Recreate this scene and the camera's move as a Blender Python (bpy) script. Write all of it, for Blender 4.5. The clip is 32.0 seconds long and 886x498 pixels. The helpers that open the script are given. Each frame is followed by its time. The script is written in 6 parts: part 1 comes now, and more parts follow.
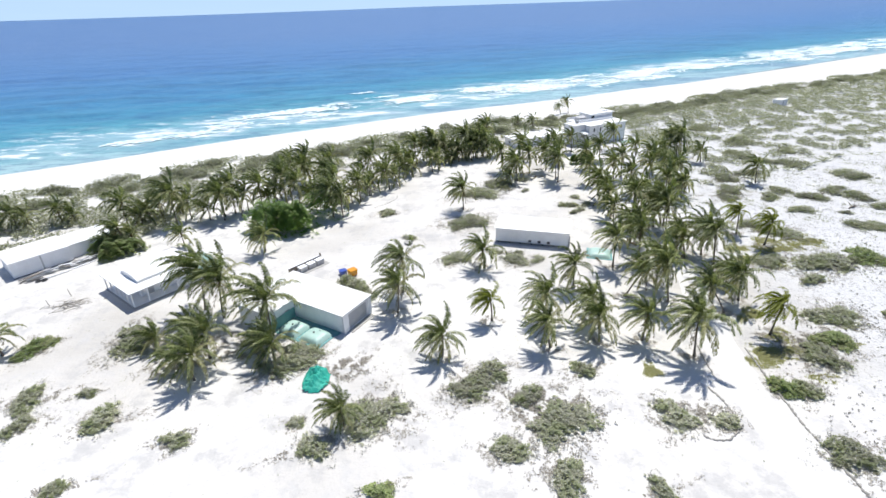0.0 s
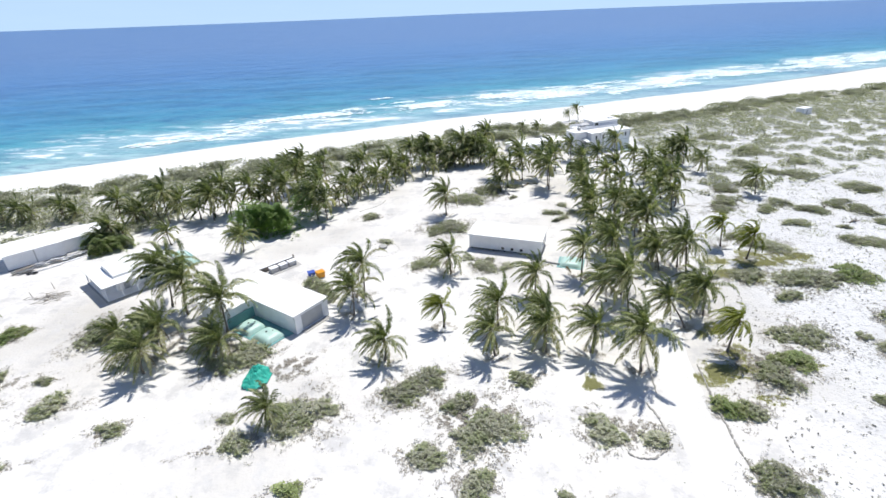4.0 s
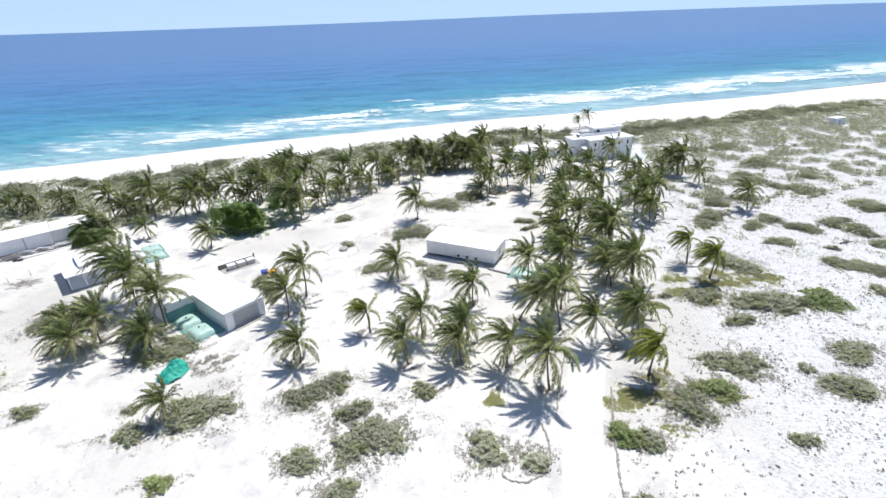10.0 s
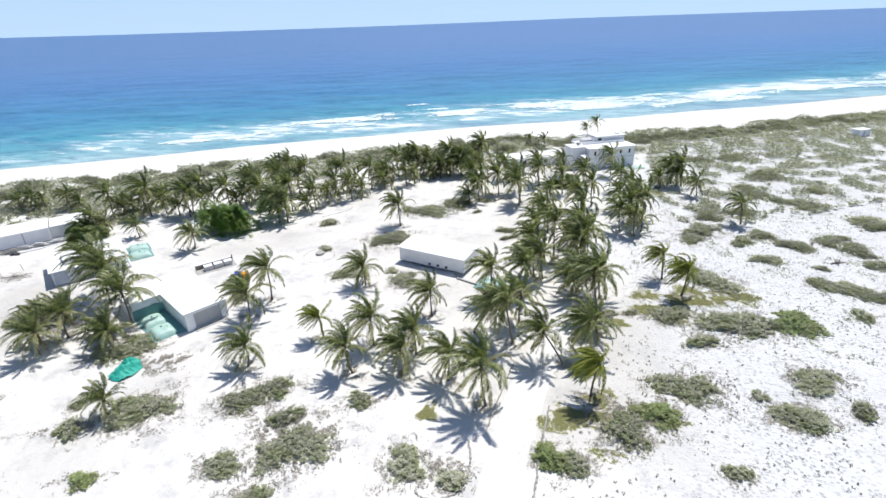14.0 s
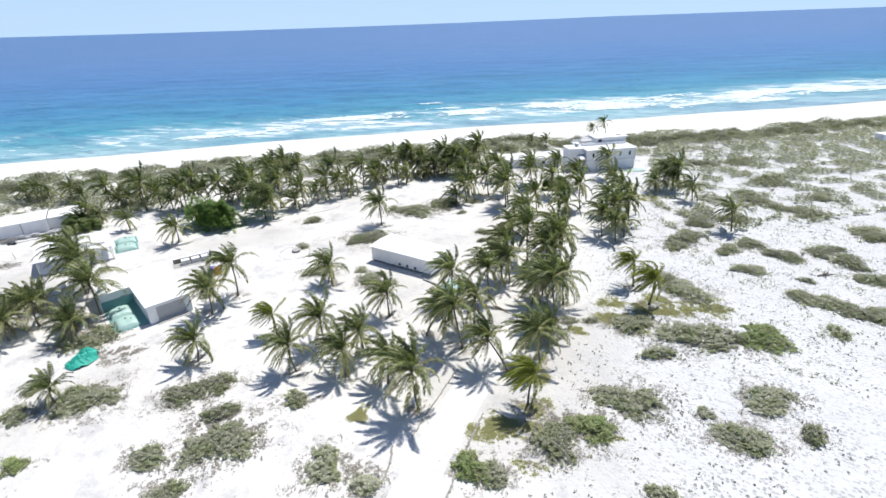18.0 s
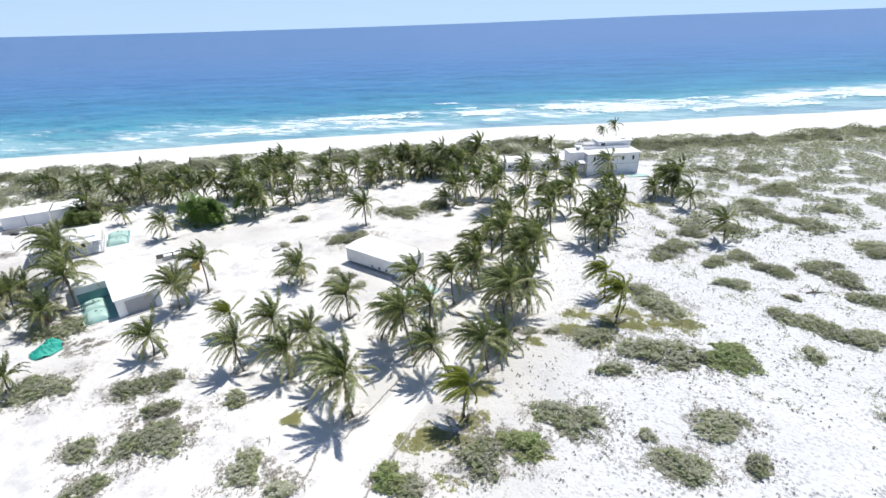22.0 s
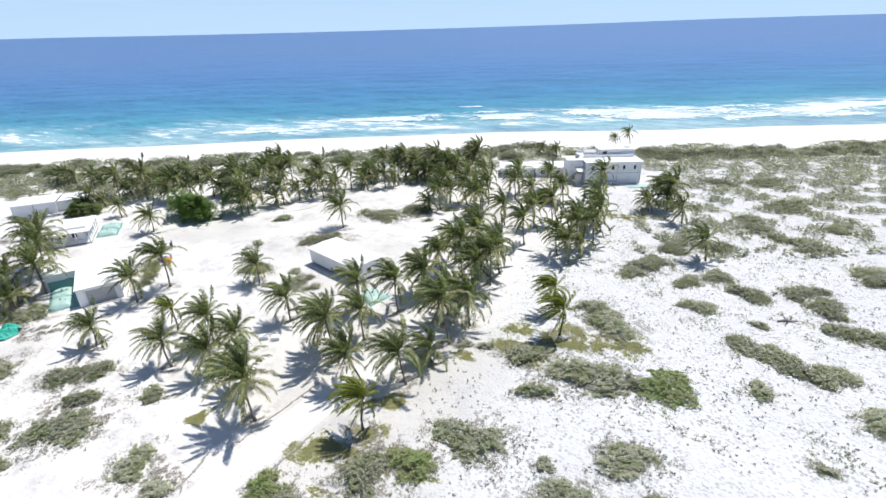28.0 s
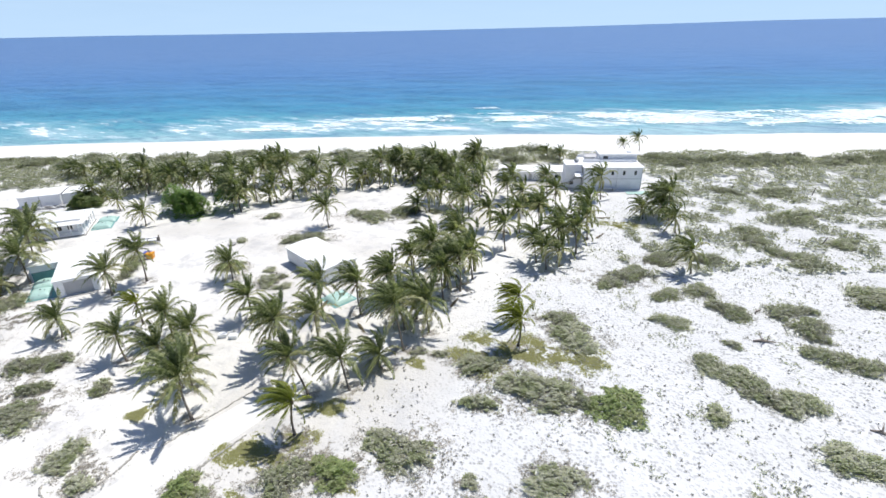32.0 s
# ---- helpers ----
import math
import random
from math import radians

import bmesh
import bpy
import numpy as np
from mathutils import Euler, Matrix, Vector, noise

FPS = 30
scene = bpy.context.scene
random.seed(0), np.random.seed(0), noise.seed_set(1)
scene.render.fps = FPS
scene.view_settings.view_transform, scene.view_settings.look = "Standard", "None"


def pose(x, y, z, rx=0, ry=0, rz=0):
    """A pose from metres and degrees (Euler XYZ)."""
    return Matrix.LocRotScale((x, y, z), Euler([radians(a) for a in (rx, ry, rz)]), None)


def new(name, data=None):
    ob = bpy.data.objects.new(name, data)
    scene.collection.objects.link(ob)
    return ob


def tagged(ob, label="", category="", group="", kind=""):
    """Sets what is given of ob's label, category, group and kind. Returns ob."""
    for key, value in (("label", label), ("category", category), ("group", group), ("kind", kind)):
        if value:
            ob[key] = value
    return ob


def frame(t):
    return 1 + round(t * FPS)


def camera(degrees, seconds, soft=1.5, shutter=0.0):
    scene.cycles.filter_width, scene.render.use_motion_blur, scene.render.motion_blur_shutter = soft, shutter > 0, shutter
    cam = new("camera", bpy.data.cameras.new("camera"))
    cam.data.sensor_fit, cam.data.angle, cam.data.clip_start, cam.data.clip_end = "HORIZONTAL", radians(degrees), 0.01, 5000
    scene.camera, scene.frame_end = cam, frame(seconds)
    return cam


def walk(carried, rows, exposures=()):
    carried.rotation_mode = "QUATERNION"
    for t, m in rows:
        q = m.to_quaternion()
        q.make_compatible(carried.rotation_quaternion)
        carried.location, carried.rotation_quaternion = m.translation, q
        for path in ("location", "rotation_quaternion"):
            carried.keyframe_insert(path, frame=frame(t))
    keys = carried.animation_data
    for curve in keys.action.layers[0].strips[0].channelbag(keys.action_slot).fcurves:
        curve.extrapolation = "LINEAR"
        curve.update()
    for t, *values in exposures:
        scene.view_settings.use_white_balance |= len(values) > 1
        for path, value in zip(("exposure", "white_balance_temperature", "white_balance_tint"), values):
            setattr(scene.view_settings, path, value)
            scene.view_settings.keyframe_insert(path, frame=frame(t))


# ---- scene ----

# ---- constants of the place (metres, degrees) ----
SHORE = 30.0            # the beach runs this way from +x
SEA_LEVEL = -1.2
SKY_STRENGTH, SUN_STRENGTH = 0.084, 4.9
EXPOSURES = ((0, 0.0),)
# sea colour from shore outwards; the far stops carry distance haze as paler colour
SEA_STOPS = [(0.0, (0.38, 0.57, 0.59)), (0.12, (0.21, 0.44, 0.48)), (0.24, (0.085, 0.340, 0.42)), (0.40, (0.060, 0.250, 0.43)), (0.60, (0.080, 0.212, 0.44)), (1.0, (0.110, 0.212, 0.42))]
# surf: along the shore from, to; seaward from, to; seed; cover
SURF = [
    (-20, 24, 227, 242, 1, 0.25), (8, 98, 228, 278, 2, 0.20), (102, 192, 232, 276, 3, 0.34), (164, 262, 226, 272, 4, 0.42), (235, 420, 215, 268, 5, 0.46),
    (400, 800, 206, 272, 6, 0.62), (96, 126, 288, 297, 7, 0.22),
]
YELLOW_PALMS = ((48.6, 60.0), (65.1, 89.1), (62.9, 95.2), (8.1, 65.8))
GREEN_SHRUBS = ((80.6, 83.2), (56.3, 57.9), (43.9, 48.6), (-61.6, 62.1), (-6.5, 35.5))
# grass: centre, half sizes, turn, density
GRASS_PATCHES = [
    (46.6, 55.4, 4.6, 2.0, 10, 70), (49.5, 59.5, 2.6, 1.4, 30, 60), (28.4, 53.0, 1.0, 1.8, 0, 70), (61.5, 83.2, 4.4, 2.6, 0, 60), (66.5, 88.5, 4.6, 3.2, 20, 60), (74.0, 90.5, 4.2, 2.6, 10, 50), (59.2, 88.5, 2.4, 1.8, 0, 40),
    (48.8, 65.6, 2.6, 1.3, 35, 60), (53.5, 78.5, 1.6, 1.0, 0, 60), (50.0, 50.5, 1.6, 0.9, 0, 50), (57.5, 57.0, 2.0, 0.9, 0, 50), (68.0, 147.0, 5.0, 2.2, 15, 40),
]
# young palms of the thicket beside the garage shed: place, height
THICKET_PALMS = ((-36.6, 56.2, 2.9), (-42.6, 61.6, 2.4), (-26.6, 59.6, 2.6), (-37.8, 63.5, 3.0))

# ---- camera ----
cam = camera(84.0, 32.0)
ROWS = [
    (0, 0.771, 0.971, 44.912, 0.063, -26.245, -1.747),
    (1, 3.965, 0.724, 44.750, 1.280, -25.849, -1.825),
    (2, 7.035, 0.710, 44.595, 2.318, -25.600, -1.916),
    (3, 10.113, 0.871, 44.455, 3.318, -25.455, -1.999),
    (3.5, 11.645, 0.974, 44.413, 3.796, -25.414, -2.031),
    (4.5, 14.678, 1.437, 44.573, 4.679, -25.540, -2.052),
    (5.5, 17.682, 1.970, 44.757, 5.573, -25.659, -2.065),
    (6, 19.193, 2.146, 44.741, 6.036, -25.619, -2.070),
    (7, 22.199, 2.531, 44.675, 6.970, -25.502, -2.070),
    (8, 25.124, 2.947, 44.585, 7.908, -25.361, -2.063),
    (9, 28.012, 3.406, 44.465, 8.847, -25.215, -2.053),
    (10, 30.903, 3.915, 44.377, 9.812, -25.073, -2.037),
    (11, 33.809, 4.526, 44.419, 10.787, -24.938, -2.011),
    (12, 36.680, 5.278, 44.610, 11.726, -24.819, -1.974),
    (13, 39.503, 6.101, 44.804, 12.643, -24.723, -1.927),
    (14, 42.242, 6.912, 44.877, 13.584, -24.655, -1.881),
    (14.5, 43.620, 7.331, 44.882, 14.036, -24.633, -1.862),
    (15.5, 46.414, 8.235, 44.781, 14.950, -24.672, -1.900),
    (16.5, 49.176, 9.206, 44.660, 15.859, -24.731, -1.937),
    (17.5, 51.933, 10.222, 44.608, 16.780, -24.713, -1.937),
    (18.5, 54.640, 11.368, 44.573, 17.731, -24.694, -1.941),
    (19.5, 57.321, 12.627, 44.550, 18.687, -24.677, -1.938),
    (20.5, 59.919, 13.915, 44.507, 19.702, -24.662, -1.925),
    (21.5, 62.446, 15.208, 44.453, 20.727, -24.645, -1.904),
    (22.5, 64.900, 16.461, 44.397, 21.661, -24.620, -1.875),
    (23.5, 67.343, 17.733, 44.319, 22.490, -24.582, -1.842),
    (24.5, 69.785, 19.146, 44.233, 23.340, -24.525, -1.806),
    (25, 70.997, 19.872, 44.194, 23.791, -24.489, -1.786),
    (25.5, 72.205, 20.594, 44.159, 24.244, -24.447, -1.765),
    (26.5, 74.624, 22.017, 44.136, 25.334, -24.373, -1.729),
    (27.5, 77.014, 23.477, 44.124, 26.398, -24.297, -1.690),
    (28, 78.172, 24.229, 44.061, 26.830, -24.236, -1.654),
    (29, 80.429, 25.777, 43.916, 27.681, -24.117, -1.573),
    (30, 82.573, 27.343, 43.815, 28.486, -24.035, -1.487),
    (30.5, 83.609, 28.144, 43.775, 28.882, -24.016, -1.445),
    (31, 84.644, 28.984, 43.741, 29.311, -24.018, -1.404),
    (31.5, 85.689, 29.887, 43.732, 29.848, -24.053, -1.368),
    (32, 86.757, 30.817, 43.750, 30.454, -24.107, -1.338),
]
walk(cam, [(t, pose(x, y, z, 90 + pitch, 0, yaw) @ pose(0, 0, 0, 0, 0, roll)) for t, x, y, z, yaw, pitch, roll in ROWS], EXPOSURES)

# ---- light ----
SUN_ELEVATION, SUN_AZIMUTH = 66.0, 15.0      # azimuth: degrees from +y towards +x
world = bpy.data.worlds.new("sky")
scene.world = world
world.use_nodes = True
wn, wl = world.node_tree.nodes, world.node_tree.links
sky = wn.new("ShaderNodeTexSky")
sky.sky_type, sky.sun_disc = "NISHITA", False
sky.sun_elevation, sky.sun_rotation = radians(SUN_ELEVATION), radians(SUN_AZIMUTH)
sky.air_density, sky.dust_density, sky.ozone_density = 1.0, 0.6, 2.0
clear = wn.new("ShaderNodeMix")          # the clear marine air: a little less warm than the model's haze
clear.data_type, clear.blend_type = "RGBA", "MULTIPLY"
clear.inputs[0].default_value = 1.0
clear.inputs[7].default_value = (0.84, 0.99, 1.22, 1)
wl.new(sky.outputs[0], clear.inputs[6])
# look a little above the true direction: the horizon haze of the trade-wind air stays thin and blue
way = wn.new("ShaderNodeTexCoord")
up = wn.new("ShaderNodeVectorMath")
up.operation, up.inputs[1].default_value = "ADD", (0, 0, 0.09)
unit = wn.new("ShaderNodeVectorMath")
unit.operation = "NORMALIZE"
wl.new(way.outputs["Generated"], up.inputs[0])
wl.new(up.outputs[0], unit.inputs[0])
wl.new(unit.outputs[0], sky.inputs[0])
# thin high cloud, stretched towards the horizon
part_xyz = wn.new("ShaderNodeSeparateXYZ")
wl.new(unit.outputs[0], part_xyz.inputs[0])
flat = wn.new("ShaderNodeVectorMath")
flat.operation = "DIVIDE"
wl.new(unit.outputs[0], flat.inputs[0])
wl.new(part_xyz.outputs[2], flat.inputs[1])
wisp = wn.new("ShaderNodeTexNoise")
wisp.inputs["Scale"].default_value, wisp.inputs["Detail"].default_value, wisp.inputs["Roughness"].default_value = 0.9, 6.0, 0.6
wl.new(flat.outputs[0], wisp.inputs["Vector"])
amount = wn.new("ShaderNodeMapRange")
for i, value in enumerate((0.44, 0.78, 0.0, 0.22)):
    amount.inputs[i + 1].default_value = value
wl.new(wisp.outputs["Fac"], amount.inputs[0])
veil = wn.new("ShaderNodeMix")
veil.data_type = "RGBA"
veil.inputs[7].default_value = (9.0, 10.2, 12.0, 1)
wl.new(amount.outputs[0], veil.inputs[0])
wl.new(clear.outputs[2], veil.inputs[6])
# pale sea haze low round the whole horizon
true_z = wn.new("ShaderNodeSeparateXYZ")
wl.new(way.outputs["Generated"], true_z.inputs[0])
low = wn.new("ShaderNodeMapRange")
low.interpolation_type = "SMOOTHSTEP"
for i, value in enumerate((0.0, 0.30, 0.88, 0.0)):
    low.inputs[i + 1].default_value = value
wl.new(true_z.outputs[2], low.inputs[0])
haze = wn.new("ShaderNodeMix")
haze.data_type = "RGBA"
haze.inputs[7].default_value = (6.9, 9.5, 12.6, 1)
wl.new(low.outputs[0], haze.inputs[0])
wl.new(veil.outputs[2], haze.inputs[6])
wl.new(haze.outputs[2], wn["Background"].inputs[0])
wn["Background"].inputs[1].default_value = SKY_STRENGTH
lamp = bpy.data.lights.new("sun", "SUN")
lamp.energy, lamp.angle, lamp.color = SUN_STRENGTH, radians(0.53), (1.0, 0.968, 0.915)
sun = new("sun", lamp)
to_sun = Vector((math.sin(radians(SUN_AZIMUTH)) * math.cos(radians(SUN_ELEVATION)),
                 math.cos(radians(SUN_AZIMUTH)) * math.cos(radians(SUN_ELEVATION)), math.sin(radians(SUN_ELEVATION))))
sun.matrix_world = Matrix.Translation((0, 0, 150)) @ to_sun.to_track_quat("Z", "Y").to_matrix().to_4x4()

# ---- materials ----
class Nodes:
    """A node material under construction, in world or object coordinates."""

    def __init__(self, name, coords="object"):
        self.m = bpy.data.materials.new(name)
        self.m.use_nodes = True
        self.t = self.m.node_tree
        self.bsdf = self.t.nodes["Principled BSDF"]
        if coords == "world":
            self.co = self.t.nodes.new("ShaderNodeNewGeometry").outputs["Position"]
        else:
            self.co = self.t.nodes.new("ShaderNodeTexCoord").outputs["Object"]

    def link(self, a, b):
        self.t.links.new(a, b)

    def noise(self, scale, detail=4.0, rough=0.55, stretch=None, turn=0.0):
        n = self.t.nodes.new("ShaderNodeTexNoise")
        n.inputs["Scale"].default_value, n.inputs["Detail"].default_value, n.inputs["Roughness"].default_value = scale, detail, rough
        if stretch:
            mp = self.t.nodes.new("ShaderNodeMapping")
            mp.inputs["Scale"].default_value = stretch
            mp.inputs["Rotation"].default_value = (0, 0, turn)
            self.link(self.co, mp.inputs["Vector"])
            self.link(mp.outputs[0], n.inputs["Vector"])
        else:
            self.link(self.co, n.inputs["Vector"])
        return n.outputs["Fac"]

    def ramp(self, fac, stops):
        r = self.t.nodes.new("ShaderNodeValToRGB")
        r.color_ramp.elements[0].position, r.color_ramp.elements[0].color = stops[0][0], (*stops[0][1], 1)
        r.color_ramp.elements[1].position, r.color_ramp.elements[1].color = stops[-1][0], (*stops[-1][1], 1)
        for p, c in stops[1:-1]:
            r.color_ramp.elements.new(p).color = (*c, 1)
        self.link(fac, r.inputs[0])
        return r.outputs[0]

    def mix(self, fac, a, b, mode="MIX"):
        n = self.t.nodes.new("ShaderNodeMix")
        n.data_type, n.blend_type = "RGBA", mode
        for value, socket in ((fac, n.inputs[0]), (a, n.inputs[6]), (b, n.inputs[7])):
            if isinstance(value, (int, float)):
                socket.default_value = value
            elif isinstance(value, tuple):
                socket.default_value = (*value, 1)
            else:
                self.link(value, socket)
        return n.outputs[2]

    def math(self, op, a, b=0.0):
        n = self.t.nodes.new("ShaderNodeMath")
        n.operation = op
        for value, socket in ((a, n.inputs[0]), (b, n.inputs[1])):
            if isinstance(value, (int, float)):
                socket.default_value = value
            else:
                self.link(value, socket)
        return n.outputs[0]

    def span(self, value, a, b, c=0.0, d=1.0):
        n = self.t.nodes.new("ShaderNodeMapRange")
        n.interpolation_type = "SMOOTHSTEP"
        self.link(value, n.inputs[0])
        for i, v in enumerate((a, b, c, d)):
            n.inputs[i + 1].default_value = v
        return n.outputs[0]

    def bump(self, height, strength, distance):
        n = self.t.nodes.new("ShaderNodeBump")
        n.inputs["Strength"].default_value, n.inputs["Distance"].default_value = strength, distance
        self.link(height, n.inputs["Height"])
        self.link(n.outputs[0], self.bsdf.inputs["Normal"])

    def done(self, colour, rough=0.8, metal=0.0, spec=None):
        if isinstance(colour, tuple):
            self.bsdf.inputs["Base Color"].default_value = (*colour, 1)
        else:
            self.link(colour, self.bsdf.inputs["Base Color"])
        if isinstance(rough, (int, float)):
            self.bsdf.inputs["Roughness"].default_value = rough
        else:
            self.link(rough, self.bsdf.inputs["Roughness"])
        self.bsdf.inputs["Metallic"].default_value = metal
        if spec is not None:
            self.bsdf.inputs["Specular IOR Level"].default_value = spec
        return self.m


def plain(name, colour, rough=0.7, vary=0.12, scale=1.5, metal=0.0, bump=0.0):
    """A surface of one colour with stains at two scales and a fine relief."""
    n = Nodes(name)
    dark = tuple(c * (1 - vary) for c in colour)
    dirt = tuple(c * (1 - 2.2 * vary) for c in colour)
    big = n.ramp(n.noise(scale, 5, 0.6), [(0.38, dark), (0.62, colour)])
    col = n.mix(n.span(n.noise(scale * 9, 3), 0.6, 0.78), big, dirt)
    if bump:
        n.bump(n.noise(scale * 25, 3), 0.3, bump)
    return n.done(col, rough, metal)


def leafy(name, dark, mid, light, rough=0.55, through_leaf=0.5, patch=None):
    """Foliage: each leaf island and each plant has its own tone."""
    n = Nodes(name)
    geo = n.t.nodes.new("ShaderNodeNewGeometry")
    info = n.t.nodes.new("ShaderNodeObjectInfo")
    tone = n.math("ADD", n.math("MULTIPLY", geo.outputs["Random Per Island"], 0.6), n.math("MULTIPLY", info.outputs["Random"], 0.4))
    col = n.ramp(tone, [(0.1, dark), (0.5, mid), (0.92, light)])
    if patch:
        # heads of another, fresher or drier, growth within the plant
        col = n.mix(n.span(n.noise(0.75, 3, 0.6), 0.46, 0.62, 0.0, 0.75), col, n.mix(geo.outputs["Random Per Island"], tuple(c * 0.7 for c in patch), tuple(c * 1.3 for c in patch)))
    m = n.done(col, rough, spec=0.4)
    # thin leaves let some light through
    thin = n.t.nodes.new("ShaderNodeBsdfTranslucent")
    n.link(n.mix(1.0, col, (1.15, 1.25, 0.70), "MULTIPLY"), thin.inputs["Color"])
    both = n.t.nodes.new("ShaderNodeMixShader")
    both.inputs[0].default_value = through_leaf
    n.link(n.bsdf.outputs[0], both.inputs[1])
    n.link(thin.outputs[0], both.inputs[2])
    n.link(both.outputs[0], n.t.nodes["Material Output"].inputs["Surface"])
    return m


def sand_material():
    n = Nodes("coral_sand", "world")
    broad = n.noise(0.022, 4, 0.55)
    tracks = n.noise(0.35, 5, 0.62)
    fine = n.noise(5.0, 4, 0.6)
    col = n.ramp(broad, [(0.34, (0.53, 0.51, 0.475)), (0.46, (0.655, 0.635, 0.60)), (0.60, (0.715, 0.70, 0.675)), (0.70, (0.62, 0.61, 0.595))])
    col = n.mix(n.span(tracks, 0.50, 0.72, 0, 0.55), col, (0.54, 0.538, 0.535))
    litter = n.noise(0.16, 8, 0.72)
    col = n.mix(n.span(litter, 0.50, 0.64, 0, 0.6), col, (0.45, 0.445, 0.44))
    col = n.mix(n.span(fine, 0.60, 0.74, 0, 0.4), col, (0.50, 0.49, 0.47))
    sep = n.t.nodes.new("ShaderNodeSeparateXYZ")
    n.link(n.co, sep.inputs[0])
    # the flat beyond the drive: trampled grey coral rubble, pitted all over, pit shade darkened into the colour
    flat = n.span(n.math("ADD", sep.outputs[0], n.math("MULTIPLY", broad, 26.0)), 56.0, 82.0)
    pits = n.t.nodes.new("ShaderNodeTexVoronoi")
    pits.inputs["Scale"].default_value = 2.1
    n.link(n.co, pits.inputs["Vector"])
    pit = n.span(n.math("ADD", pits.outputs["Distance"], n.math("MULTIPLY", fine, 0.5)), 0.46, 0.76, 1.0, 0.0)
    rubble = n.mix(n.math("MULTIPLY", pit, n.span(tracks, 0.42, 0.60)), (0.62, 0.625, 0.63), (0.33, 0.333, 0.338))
    rubble = n.mix(n.span(n.noise(0.12, 5, 0.6), 0.45, 0.65, 0.0, 0.7), rubble, (0.60, 0.602, 0.60))
    inland = n.t.nodes.new("ShaderNodeVectorMath")
    inland.operation = "DOT_PRODUCT"
    inland.inputs[1].default_value = (-math.sin(radians(SHORE)), math.cos(radians(SHORE)), 0)
    n.link(n.co, inland.inputs[0])
    flat = n.math("MULTIPLY", flat, n.span(inland.outputs["Value"], 120.0, 150.0, 1.0, 0.0))
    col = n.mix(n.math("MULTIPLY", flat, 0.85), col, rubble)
    # the clean upper beach
    col = n.mix(n.span(inland.outputs["Value"], 140.0, 172.0, 0.0, 0.9), col, (0.74, 0.73, 0.71))
    # wet strand by the water
    col = n.mix(n.span(sep.outputs[2], -1.25, -0.95, 0.35, 0.0), col, (0.55, 0.53, 0.48))
    h = n.math("ADD", n.math("MULTIPLY", n.noise(0.9, 4, 0.6), 0.9), n.math("MULTIPLY", n.noise(3.2, 3, 0.6), 0.35))
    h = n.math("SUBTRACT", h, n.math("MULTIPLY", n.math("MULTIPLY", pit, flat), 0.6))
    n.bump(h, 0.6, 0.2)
    return n.done(col, 0.92, spec=0.15)


def road_material():
    n = Nodes("packed_coral", "world")
    col = n.ramp(n.noise(0.5, 5, 0.6), [(0.35, (0.64, 0.63, 0.61)), (0.65, (0.70, 0.69, 0.67))])
    col = n.mix(n.span(n.noise(6, 3), 0.62, 0.75, 0, 0.3), col, (0.58, 0.56, 0.53))
    n.bump(n.noise(2.5, 4), 0.25, 0.04)
    return n.done(col, 0.9, spec=0.15)


